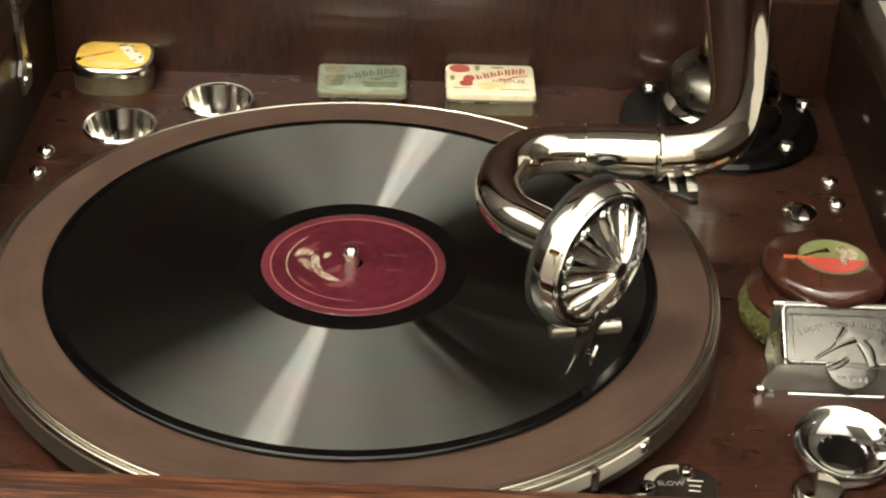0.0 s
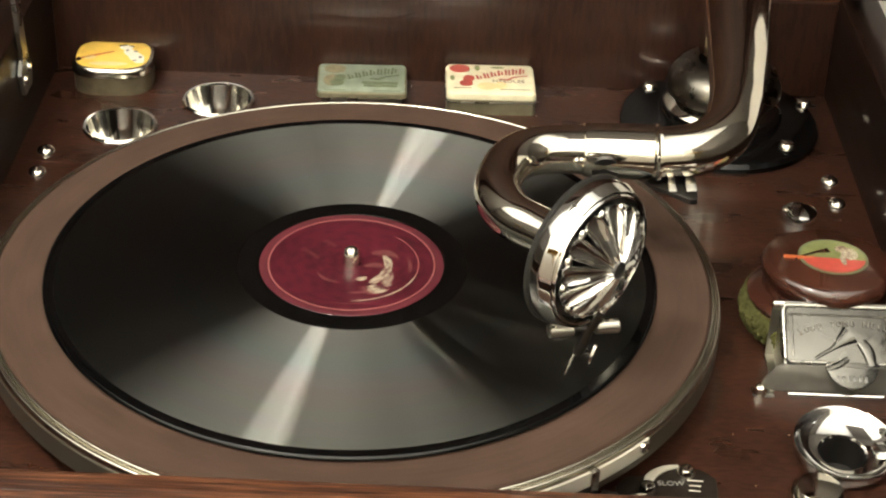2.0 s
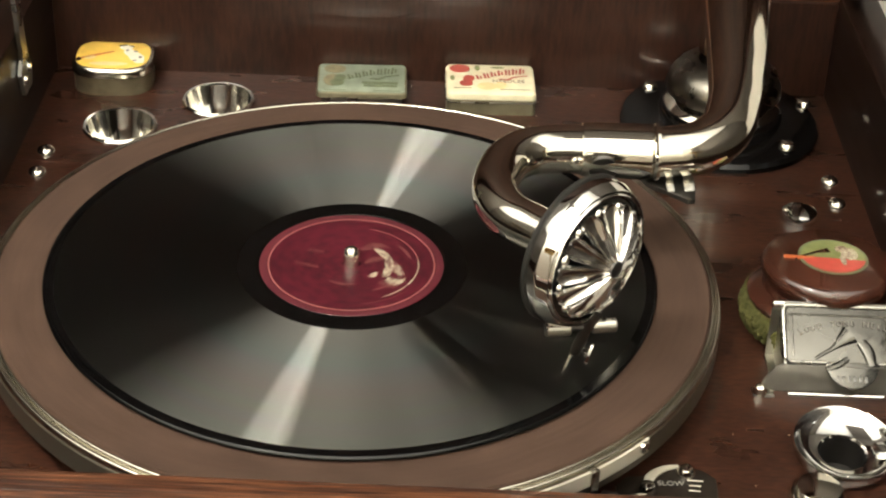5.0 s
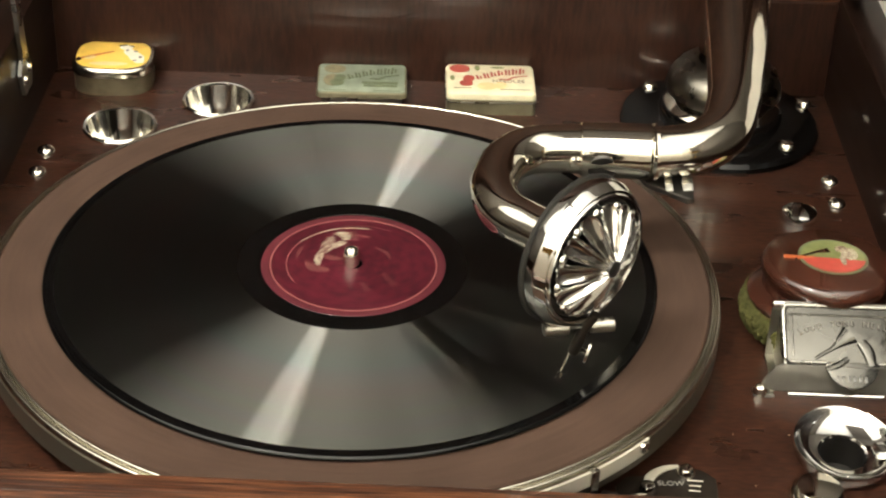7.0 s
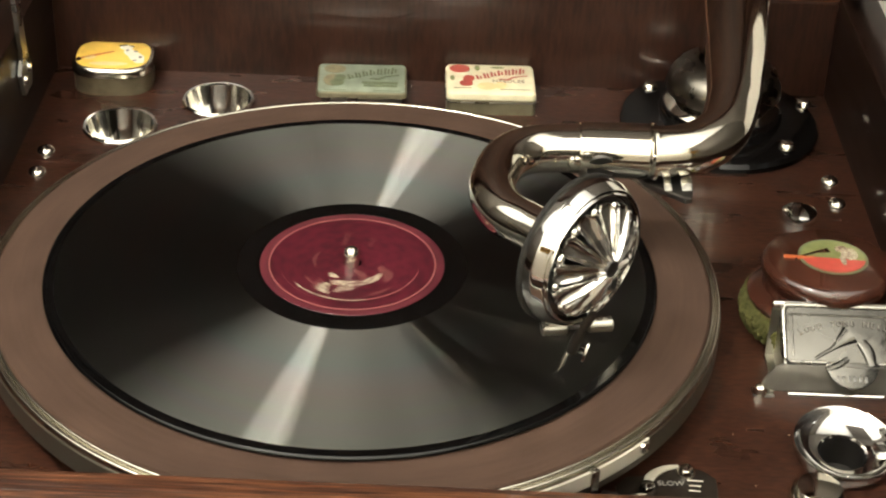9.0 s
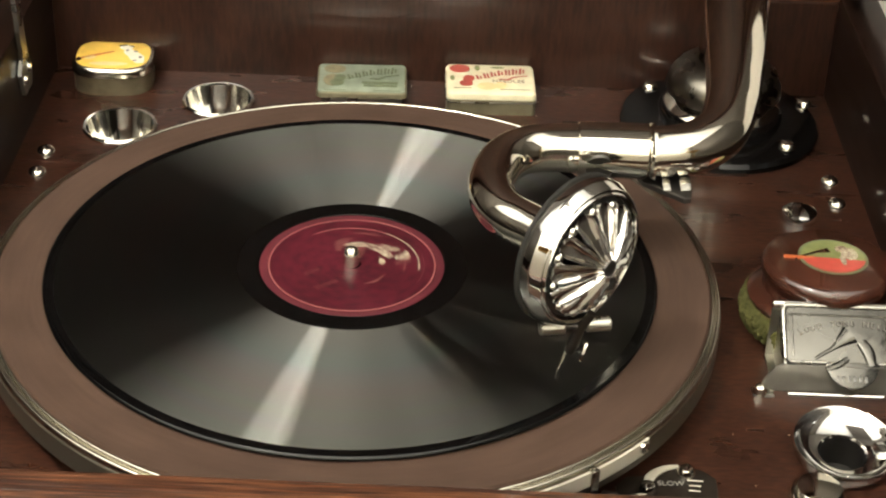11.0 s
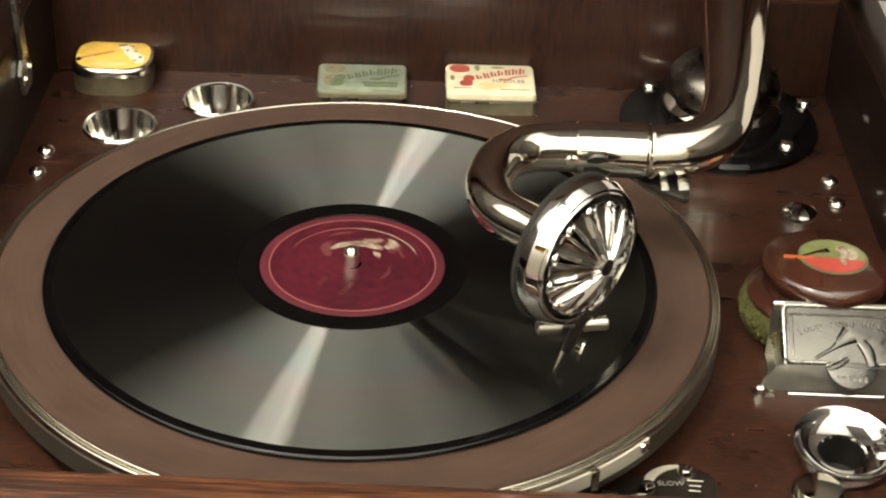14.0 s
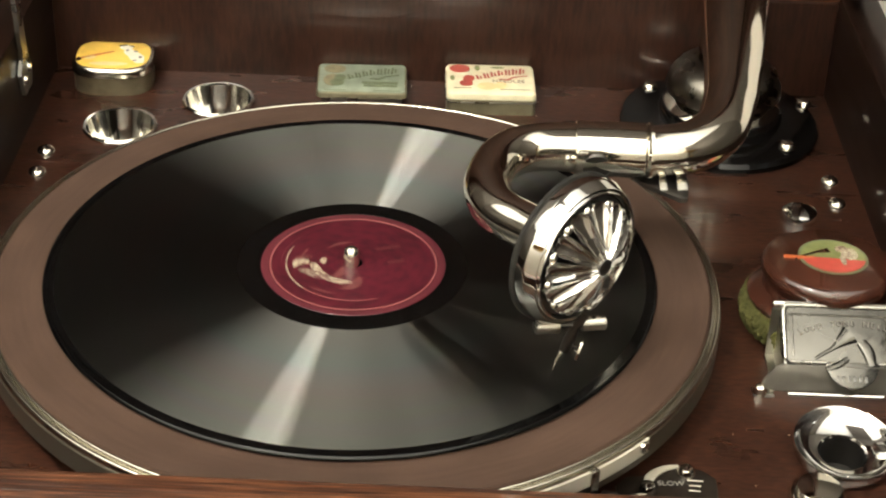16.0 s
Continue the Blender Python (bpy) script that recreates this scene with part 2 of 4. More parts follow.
def rounded(w, d, r, n=6):
    """The outline of a rounded rectangle about the origin."""
    out = []
    for cx, cy, a in ((w / 2 - r, d / 2 - r, 0), (-w / 2 + r, d / 2 - r, 90), (-w / 2 + r, -d / 2 + r, 180), (w / 2 - r, -d / 2 + r, 270)):
        for k in range(n + 1):
            t = radians(a + 90 * k / n)
            out.append((cx + r * math.cos(t), cy + r * math.sin(t)))
    return out


def pillow(w, d, power=3.0, n=56):
    """The outline of a rectangle with bulging sides and soft corners."""
    out = []
    for k in range(n):
        c, q = math.cos(2 * math.pi * k / n), math.sin(2 * math.pi * k / n)
        out.append((math.copysign(abs(c) ** (2 / power), c) * w / 2, math.copysign(abs(q) ** (2 / power), q) * d / 2))
    return out


def slab(outline, z0, z1, bevel=0.0, crown=0.0):
    """A plate with that outline; its upper edge is bevelled."""
    bm = bmesh.new()
    cx = sum(p[0] for p in outline) / len(outline)
    cy = sum(p[1] for p in outline) / len(outline)

    def ring(shrink, z):
        out = []
        for x, y in outline:
            dx, dy = x - cx, y - cy
            ln = math.hypot(dx, dy) or 1
            k = max(0.0, 1 - shrink / ln)
            out.append(bm.verts.new((cx + dx * k, cy + dy * k, z)))
        return out
    rings = [ring(0, z0), ring(0, z1 - bevel)]
    if bevel > 0.002:
        rings += [ring(bevel * (1 - math.cos(radians(a))), z1 - bevel * 0.8 * (1 - math.sin(radians(a)))) for a in (15, 30, 45, 60, 75, 90)]
    elif bevel:
        rings += [ring(bevel * 0.3, z1 - bevel * 0.3), ring(bevel, z1)]
    n = len(outline)
    for a, b in zip(rings, rings[1:]):
        for k in range(n):
            bm.faces.new((a[k], a[(k + 1) % n], b[(k + 1) % n], b[k]))
    bm.faces.new(rings[0])
    if crown:
        c = bm.verts.new((cx, cy, z1 + crown))
        for k in range(n):
            bm.faces.new((rings[-1][k], rings[-1][(k + 1) % n], c))
    else:
        bm.faces.new(rings[-1])
    return bm


def oval(cx, cy, a, b, n=28, start=0, end=360):
    return [(cx + a * math.cos(radians(start + (end - start) * k / n)), cy + b * math.sin(radians(start + (end - start) * k / n)))
            for k in range(n if end - start >= 360 else n + 1)]


def arc_band(r0, r1, z0, z1, start, end, n=48):
    """A flat band along an arc about the z axis."""
    bm = bmesh.new()
    rows = []
    for k in range(n + 1):
        t = radians(start + (end - start) * k / n)
        c, s = math.cos(t), math.sin(t)
        rows.append([bm.verts.new((r * c, r * s, z)) for r, z in ((r0, z0), (r1, z0), (r1, z1), (r0, z1))])
    for a, b in zip(rows, rows[1:]):
        for k in range(4):
            bm.faces.new((a[k], a[(k + 1) % 4], b[(k + 1) % 4], b[k]))
    bm.faces.new(rows[0])
    bm.faces.new(rows[-1])
    return bm


def band(points, width, z0, z1):
    """A flat inked stroke through points (x, y) or (x, y, width)."""
    bm = bmesh.new()
    rows = []
    for i, p in enumerate(points):
        a, b = points[max(i - 1, 0)], points[min(i + 1, len(points) - 1)]
        dx, dy = b[0] - a[0], b[1] - a[1]
        ln = math.hypot(dx, dy) or 1
        w = (p[2] if len(p) > 2 else width) / 2
        nx, ny = -dy / ln * w, dx / ln * w
        rows.append([bm.verts.new(q) for q in ((p[0] + nx, p[1] + ny, z0), (p[0] - nx, p[1] - ny, z0), (p[0] - nx, p[1] - ny, z1), (p[0] + nx, p[1] + ny, z1))])
    for a, b in zip(rows, rows[1:]):
        for k in range(4):
            bm.faces.new((a[k], a[(k + 1) % 4], b[(k + 1) % 4], b[k]))
    bm.faces.new(rows[0])
    bm.faces.new(rows[-1])
    return bm


def joined(*meshes):
    """One bmesh out of several."""
    bm = bmesh.new()
    for other in meshes:
        me = bpy.data.meshes.new("piece")
        other.to_mesh(me)
        other.free()
        bm.from_mesh(me)
        bpy.data.meshes.remove(me)
    return bm


def letters(text, size, depth=0.0002, arc=None):
    """Raised lettering in the built-in font, centred; along an arc of that radius if given."""
    out = []
    total = len(text)
    for i, ch in enumerate(text if arc else [text]):
        if ch == " ":
            continue
        cu = bpy.data.curves.new("lettering", "FONT")
        cu.body, cu.size, cu.extrude, cu.align_x, cu.align_y = ch, size, depth, "CENTER", "CENTER"
        ob = new("lettering", cu)
        bpy.context.view_layer.update()
        me = bpy.data.meshes.new_from_object(ob.evaluated_get(bpy.context.evaluated_depsgraph_get()))
        bpy.data.objects.remove(ob)
        bm = bmesh.new()
        bm.from_mesh(me)
        if arc:
            a = -(i - (total - 1) / 2) * size * 0.86 / arc
            bmesh.ops.transform(bm, matrix=Matrix.Rotation(a, 4, "Z") @ Matrix.Translation((0, arc, 0)), verts=bm.verts)
        out.append(bm)
    return joined(*out)


# ---- the plan ----
ZB = -0.026          # top of the motor board
X0, X1 = -0.168, 0.234
Y0, Y1 = -0.154, 0.217
PIVOT = Vector((0.174, 0.181, 0.0))
FLOOR = -0.86
AXLE = (0.0010, 0.0, 0.0)   # the platter sits a hair off the spindle


def build_room():
    part("floor", box(-2.7, 1.45, -1.9, 0.6, FLOOR - 0.1, FLOOR), CARPET, smooth=False)
    part("ceiling", box(-2.7, 1.45, -1.9, 0.6, 1.62, 1.72), CEILING, smooth=False)
    # unseen dark panel added overhead to end the highlight on the arm tube
    part("ceiling_alcove", box(-0.40, 0.31, -0.36, 0.50, 1.54, 1.62), WALLPAPER, smooth=False)
    part("wall_north", box(-2.6, 1.35, 0.50, 0.60, FLOOR, 1.62), WALLPAPER, smooth=False)
    # pale reflector panel added for the arm tube's bright strip and the far right corner
    part("wall_north_dado", box(0.31, 1.35, 0.48, 0.50, FLOOR, 0.30), CEILING, smooth=False)
    part("wall_west", box(-2.7, -2.6, -1.9, 0.6, FLOOR, 1.62), WALLPAPER, smooth=False)
    part("wall_east", box(1.35, 1.45, -1.9, 0.6, FLOOR, 1.62), WALLPAPER, smooth=False)
    w = [box(-2.6, -0.75, -2.0, -1.9, FLOOR, 1.62), box(0.95, 1.35, -2.0, -1.9, FLOOR, 1.62),
         box(-0.75, 0.95, -2.0, -1.9, FLOOR, 0.3), box(-0.75, 0.95, -2.0, -1.9, 1.6, 1.62)]
    part("wall_south", joined(*w), PLASTER, smooth=False)
    # the dark ceiling panel and the pale north panel are added light shapers
    for nm in ("floor", "ceiling", "ceiling_alcove", "wall_north", "wall_north_dado", "wall_west", "wall_east", "wall_south"):
        tagged(bpy.data.objects[nm], "plain papered room wall" if "wall" in nm else "plain room " + nm.replace("_", " "), nm.split("_")[0], kind="structure")
    win = tagged(part("window_1", box(-0.75, 0.95, -1.99, -1.97, 0.3, 1.6), BLIND, smooth=False), "window with a drawn pale blind", "window", kind="structure")
    part("window_frame", joined(box(-0.79, -0.75, -1.93, -1.89, 0.26, 1.6), box(0.95, 0.99, -1.93, -1.89, 0.26, 1.6), box(-0.75, 0.95, -1.93, -1.89, 0.26, 0.3)), CEILING, win, smooth=False)
    lampt = empty("pendant_lamp", pose(*LAMP), "brass pendant lamp with three glowing bulbs", "lamp")
    for bx, by in BULBS:
        part("bulb", lathe([(0, -0.040), (0.020, -0.028), (0.026, 0.0), (0.018, 0.025), (0.012, 0.04)], 20), GLOBE, lampt, at=pose(bx, by, 0))
        part("socket", lathe([(0.013, 0.035), (0.014, 0.07), (0, 0.072)], 16), BRASS, lampt, at=pose(bx, by, 0))
    part("crossbar", lathe([(0, 0.065), (0.12, 0.065), (0.12, 0.075), (0, 0.075)], 32), BRASS, lampt)
    part("rod", lathe([(0.005, 0.07), (0.005, 1.62 - LAMP[2])], 10), BRASS, lampt)
    # bodies for the added uplights; none of them stands in view
    for tx, ty, tz in FILL_TORCHES:
        tl = empty("added_floor_lamp", pose(tx, ty, FLOOR), "unseen brass uplighter floor lamp, added to brighten the ceiling", "lamp", "uplighter floor lamps")
        part("base", lathe([(0.14, 0), (0.14, 0.02), (0.02, 0.035), (0, 0.035)], 32), BRASS, tl)
        part("pole", lathe([(0.012, 0.03), (0.012, tz - FLOOR - 0.06)], 16), BRASS, tl)
        part("bowl", lathe([(0.012, tz - FLOOR - 0.07), (0.09, tz - FLOOR - 0.05), (0.15, tz - FLOOR + 0.02), (0.155, tz - FLOOR + 0.02), (0.09, tz - FLOOR - 0.06)], 40), BRASS, tl)


def build_cabinet():
    cab = empty("gramophone_cabinet", pose(0, 0, 0), "dark polished mahogany gramophone cabinet with open lid", "gramophone")
    # motor board, pierced for the needle cups
    bm = bmesh.new()
    edges = []

    def loop(pts):
        vs = [bm.verts.new((x, y, ZB)) for x, y in pts]
        for a, b in zip(vs, vs[1:] + vs[:1]):
            edges.append(bm.edges.new((a, b)))
    loop([(X0, Y0), (X1, Y0), (X1, Y1), (X0, Y1)])
    for cx, cy, r in ((-0.124, 0.154, 0.0166), (-0.0795, 0.185, 0.0166), (0.1905, -0.0785, 0.0165)):
        loop(oval(cx, cy, r, r, 40))
    bmesh.ops.triangle_fill(bm, use_beauty=True, use_dissolve=False, edges=edges, normal=(0, 0, 1))
    ex = bmesh.ops.extrude_face_region(bm, geom=bm.faces[:])
    bmesh.ops.translate(bm, vec=(0, 0, -0.014), verts=[g for g in ex["geom"] if isinstance(g, bmesh.types.BMVert)])
    part("motor_board", bm, MAHOGANY, cab, "dark polished mahogany motor board", smooth=False)
    # walls of the case
    T = 0.022
    part("back_panel", box(X0, X1, Y1, Y1 + 0.018, -0.40, 0.0265, 0.0012), MAHOGANY_UP, cab)
    part("back_moulding", box(X0, X1 + 0.003, Y1 + 0.002, Y1 + 0.020, 0.0265, 0.0305, 0.001), RAIL, cab, "lighter red edge strip")
    # side panels wear the wood that has shade put into its colour
    part("side_panel", box(X0 - T, X0, Y0 - 0.02, Y1 + 0.018, -0.40, 0.028, 0.002), MAHOGANY_SHADED_SIDE, cab)
    part("side_panel", box(X1, X1 + 0.0195, Y0 - 0.02, Y1 + 0.018, -0.40, 0.030, 0.002), MAHOGANY_SHADED_SIDE, cab)
    part("front_rail", box(X0, X1, Y0 - 0.022, Y0, -0.40, 0.0150, 0.0022, 3), RAIL, cab, "worn red mahogany front rail with open grain", at=pose(0, 0, 0.0004, 0, 0.23))
    part("case", box(X0 - T, X1 + 0.0195, Y0 - 0.022, Y1 + 0.018, FLOOR + 0.06, -0.40, 0.003), MAHOGANY_UP, cab)
    for x in (X0 - T, X1 + 0.0195 - 0.05):
        for y in (Y0 - 0.022, Y1 - 0.032):
            part("foot", box(x, x + 0.05, y, y + 0.05, FLOOR, FLOOR + 0.06, 0.004), MAHOGANY_UP, cab)
    # lid, raised and leaning back
    lid = part("lid", box(X0 - T, X1 + 0.0195, -0.004, 0.012, 0.0, 0.50, 0.003), MAHOGANY_DULL, cab, "raised mahogany lid", at=pose(0, Y1 + 0.034, 0.032, -2))
    part("lid_side", box(X0 - T, X0, -0.055, -0.004, 0.004, 0.50, 0.002), MAHOGANY_DULL, lid)
    part("lid_side", box(X1, X1 + 0.0195, -0.055, -0.004, 0.004, 0.50, 0.002), MAHOGANY_DULL, lid)
    part("lid_front", box(X0, X1, -0.055, -0.004, 0.48, 0.50, 0.002), MAHOGANY_DULL, lid)
    part("spindle", lathe([(0, 0.0085), (0.0012, 0.0083), (0.0028, 0.0070), (0.0034, 0.0050), (0.0034, -0.0175)], 28), NICKEL, cab, "bright nickel spindle", at=pose(-0.0005, -0.0005, 0))
    # board bolts, two either side
    for x, y in ((-0.1548, 0.1274), (-0.1546, 0.1069), (0.2213, 0.1271), (0.2211, 0.1061)):
        part("bolt_head", lathe([(0.0046, 0), (0.0045, 0.0008), (0.0036, 0.0022), (0.0020, 0.0030), (0, 0.0032)], 24), NICKEL, cab, at=pose(x, y, ZB))
    # seam of the inset board section
    part("board_strip", box(X0 + 0.002, X0 + 0.030, 0.1170, 0.1182, ZB, ZB + 0.0006, 0.0002), MAHOGANY, cab)
    part("board_strip", box(X1 - 0.034, X1 - 0.002, 0.1150, 0.1162, ZB, ZB + 0.0006, 0.0002), MAHOGANY, cab)
    # lid stay on the side wall
    stay = part("lid_stay", joined(
        slab([(0.142, -0.004), (0.155, -0.004), (0.158, 0.006), (0.152, 0.014), (0.140, 0.100), (0.134, 0.100), (0.143, 0.014), (0.138, 0.008)], 0, 0.0022, 0.0004)),
        STEEL, cab, "flat nickel-plated lid stay", at=Matrix.Translation((X0 + 0.0005, 0, 0)) @ Matrix(((0, 0, 1, 0), (1, 0, 0, 0), (0, 1, 0, 0), (0, 0, 0, 1))))
    for y, z in ((0.151, 0.007), (0.143, 0.004)):
        part("stay_screw", lathe([(0.0026, 0), (0.0022, 0.0012), (0, 0.0018)], 16), NICKEL, stay, at=pose(y, z, 0.0022))
    return cab


def build_turntable():
    tt = empty("turntable", pose(*AXLE), "nickel-rimmed turntable covered in brown felt", "turntable")
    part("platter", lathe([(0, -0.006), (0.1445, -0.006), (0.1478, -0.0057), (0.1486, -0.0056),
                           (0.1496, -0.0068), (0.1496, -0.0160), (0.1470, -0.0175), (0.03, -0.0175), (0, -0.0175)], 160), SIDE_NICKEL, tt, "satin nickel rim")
    def ridge(r, z, size):
        return [(r - size * math.cos(math.pi * k / 10), z + size * math.sin(math.pi * k / 10)) for k in range(11)]
    part("rim_bead", lathe([(0.1451, -0.0060)] + ridge(0.1458, -0.0036, 0.0006) + [(0.1468, -0.0044), (0.1474, -0.0044)] + ridge(0.1483, -0.0043, 0.0009) + [(0.1493, -0.0060)], 160), RIM_NICKEL, tt, "dulled nickel rim bead")
    part("felt_mat", lathe([(0, -0.0024), (0.1444, -0.0024), (0.1451, -0.0032), (0.1451, -0.0056), (0, -0.0056)], 128), FELT, tt, "brown felt")
    part("hub", lathe([(0.012, -0.0175), (0.012, ZB), (0, ZB)], 24), DARK_STEEL, tt)
    return tt


def build_record():
    rec = empty("record", pose(0, 0, 0), "black shellac 78 record with a dark red label, spinning", "record")
    part("playing_surface", lathe([(0.0470, -0.00004), (0.0476, 0.0), (0.1192, 0.0), (0.1197, -0.00006)], 192), GROOVES, rec, "grooved black shellac")
    off = Matrix.Translation((0.0004, 0.0002, 0))
    part("disc", lathe([(0.0034, -0.0002), (0.0380, -0.0002), (0.0382, 0.0001), (0.0400, 0.0), (0.0470, -0.00006), (0.0472, -0.0006), (0.1195, -0.0006), (0.1197, -0.00005),
                        (0.1222, -0.0001), (0.1235, 0.0000), (0.1242, -0.0005), (0.1244, -0.0010), (0.1240, -0.0016), (0.1232, -0.0020), (0.0034, -0.0020)], 192),
         SHELLAC, rec, "smooth black shellac")
    lb = part("label", lathe([(0.0036, 0.00005), (0.0376, 0.00005), (0.0378, -0.0001)], 96), LABEL, rec, "dark red paper label with gilt rings", at=off)
    z0, z1 = 0.00005, 0.00016
    part("label_ring", arc_band(0.0336, 0.0343, z0, z1, 0, 360, 96), GILT, lb)
    part("label_margin", arc_band(0.0347, 0.0375, z0, z1 - 0.00004, 0, 360, 96), MARGIN, lb)
    part("inner_arc", arc_band(0.0271, 0.0277, z0, z1, 138, 205, 48), CREAM_INK, lb)
    part("inner_arc", arc_band(0.0272, 0.0276, z0, z1, 205, 272, 48), GILT, lb)
    part("inner_arc", arc_band(0.0294, 0.0296, z0, z1, 120, 160, 24), BROWN_INK, lb)
    # faded emblem: plain worn shapes
    strokes = [((-0.0243, 0.0044, 0.0010), (-0.0212, 0.0070, 0.0040), (-0.0172, 0.0060, 0.0022)),
               ((-0.0225, 0.0012, 0.0016), (-0.0190, -0.0016, 0.0044), (-0.0150, -0.0052, 0.0050), (-0.0132, -0.0074, 0.0026)),
               ((-0.0161, 0.0046, 0.0024), (-0.0158, -0.0006, 0.0040), (-0.0160, -0.0046, 0.0030)),
               ((-0.0140, -0.0076, 0.0024), (-0.0096, -0.0114, 0.0036), (-0.0055, -0.0134, 0.0014)),
               ((-0.0120, 0.0030, 0.0008), (-0.0112, 0.0052, 0.0026), (-0.0100, 0.0068, 0.0008))]
    for k, st in enumerate(strokes):
        part("emblem", band(spline(st, 5), 0.002, z0, z1 + 0.00001 * k), CREAM_INK, lb)
    shades = [((-0.0105, -0.0166, 0.0010), (-0.0050, -0.0160, 0.0044), (-0.0005, -0.0112, 0.0020)), ((-0.0192, 0.0108, 0.0006), (-0.0149, 0.0155, 0.0012)),
              ((-0.0236, 0.0072, 0.0014), (-0.0200, 0.0100, 0.0030), (-0.0150, 0.0092, 0.0012)), ((-0.0120, -0.0080, 0.0014), (-0.0080, -0.0060, 0.0034), (-0.0050, -0.0020, 0.0010)),
              ((-0.0060, 0.0140, 0.0008), (-0.0010, 0.0158, 0.0016), (0.0040, 0.0150, 0.0006)), ((-0.0215, -0.0120, 0.0008), (-0.0180, -0.0160, 0.0016), (-0.0140, -0.0190, 0.0008))]
    for k, st in enumerate(shades):
        part("emblem_shade", band(spline(st, 5), 0.002, z0, z1 - 0.00003 + 0.000004 * k), BROWN_INK, lb)
    # unreadable print: plain bars
    for y, w in ((0.0070, 0.010), (-0.0040, 0.007)):
        part("print_bar", box(-w / 2, w / 2, -0.0005, 0.0005, 0, 0.0001), BROWN_INK, lb, at=pose(0.017, y, z0), smooth=False)
    return rec


def build_arm():
    arm = empty("tone_arm", Matrix.Translation(PIVOT), "nickel-plated tone arm with gooseneck and soundbox on record", "tone arm")

    def rel(rows):
        return [(x - PIVOT.x, y - PIVOT.y, z, r) for x, y, z, r in rows]
    main = spline([(0.1170, 0.0127, 0.050, 0.0096), (0.1212, 0.0127, 0.050, 0.0103), (0.1373, 0.0163, 0.0505, 0.0107), (0.1500, 0.0285, 0.0522, 0.0110), (0.1564, 0.0490, 0.0545, 0.0113),
                   (0.1592, 0.0670, 0.0565, 0.0120), (0.1618, 0.0880, 0.0586, 0.0132), (0.1668, 0.1310, 0.0630, 0.0148), (0.172, 0.160, 0.0655, 0.0155), (0.174, 0.178, 0.0580, 0.0155), (0.174, 0.181, 0.040, 0.0145), (0.174, 0.181, 0.016, 0.0145)], 8)
    part("arm_tube", tube(rel(main), 48), NICKEL, arm)
    neck = spline([(0.0830, -0.0605, 0.0510, 0.0088), (0.0729, -0.0505, 0.0503, 0.0090), (0.0624, -0.0400, 0.050, 0.0091), (0.0576, -0.0274, 0.050, 0.0092), (0.0573, -0.0160, 0.050, 0.0093),
                   (0.0613, -0.0011, 0.050, 0.0094), (0.0700, 0.0090, 0.050, 0.0096), (0.0825, 0.0124, 0.050, 0.0098), (0.0993, 0.0130, 0.050, 0.0101), (0.1114, 0.0128, 0.050, 0.0103), (0.1212, 0.0127, 0.050, 0.0103)], 8)
    goose = part("gooseneck", tube(rel(neck), 48), NICKEL, arm)
    part("neck_sleeve", tube(rel([(0.0912, 0.0129, 0.0500, 0.0098), (0.0916, 0.0129, 0.0500, 0.0106), (0.0930, 0.0129, 0.0500, 0.0109), (0.1060, 0.0130, 0.0500, 0.0112), (0.1190, 0.0128, 0.0500, 0.0113), (0.1200, 0.0128, 0.0500, 0.0104)]), 48), NICKEL, goose)
    part("joint_ring", tube(rel([(0.1202, 0.0127, 0.050, 0.0110), (0.1206, 0.0127, 0.050, 0.0117), (0.1218, 0.0128, 0.050, 0.0117), (0.1222, 0.0128, 0.050, 0.0104)]), 48), NICKEL, arm)
    part("neck_screw", lathe([(0.0030, -0.002), (0.0030, 0.0008), (0.0022, 0.0020), (0, 0.0024)], 20), NICKEL, goose, at=Matrix.Translation(Vector((0.0895, 0.0040, 0.0490)) - PIVOT) @ pose(0, 0, 0, 92))
    part("neck_boss", lathe([(0.0062, -0.002), (0.0062, 0.0010), (0.0055, 0.0018), (0, 0.0020)], 28), DARK_STEEL, goose, at=Matrix.Translation(Vector((0.1000, 0.0042, 0.0475)) - PIVOT) @ pose(0, 0, 0, 100))
    # stop lug under the arm
    lug = part("stop_lug", slab([(-0.014, 0.004), (-0.012, -0.003), (0.002, -0.0165), (0.0048, -0.0160), (0.0075, -0.004), (0.008, 0.006)], -0.0010, 0.0010, 0.0003),
               DARK_STEEL, arm, at=Matrix.Translation(Vector((0.1300, 0.0105, 0.0385)) - PIVOT) @ pose(0, 0, 0, 0, 0, 6))
    for x, w in ((-0.0036, 0.0030), (0.0040, 0.0042)):
        part("prong", box(-w / 2, w / 2, -0.0034, 0.0034, -0.0008, 0.0008, 0.0004), STEEL, lug, at=pose(x, -0.0068, 0.0022, 24))
    # soundbox
    sb = part("soundbox", lathe([(0.0090, 0.0175), (0.0120, 0.0165), (0.0150, 0.0130), (0.0240, 0.0118), (0.0268, 0.0112), (0.0280, 0.0100), (0.0284, 0.0085), (0.0286, 0.0080), (0.0286, 0.0048), (0.0262, 0.0040),
                                 (0.0240, 0.0030), (0, 0.0040)], 72, "y"), CHROME, arm, "round nickel soundbox with pierced petal grille", at=Matrix.Translation(Vector((0.093, -0.0706, 0.0516)) - PIVOT) @ pose(0, 0, 0, 0, 0, 46.4))
    part("gasket", lathe([(0.0280, 0.0104), (0.0292, 0.0100), (0.0292, 0.0086), (0.0284, 0.0082)], 72, "y"), RUBBER, sb, "grey rubber gasket")
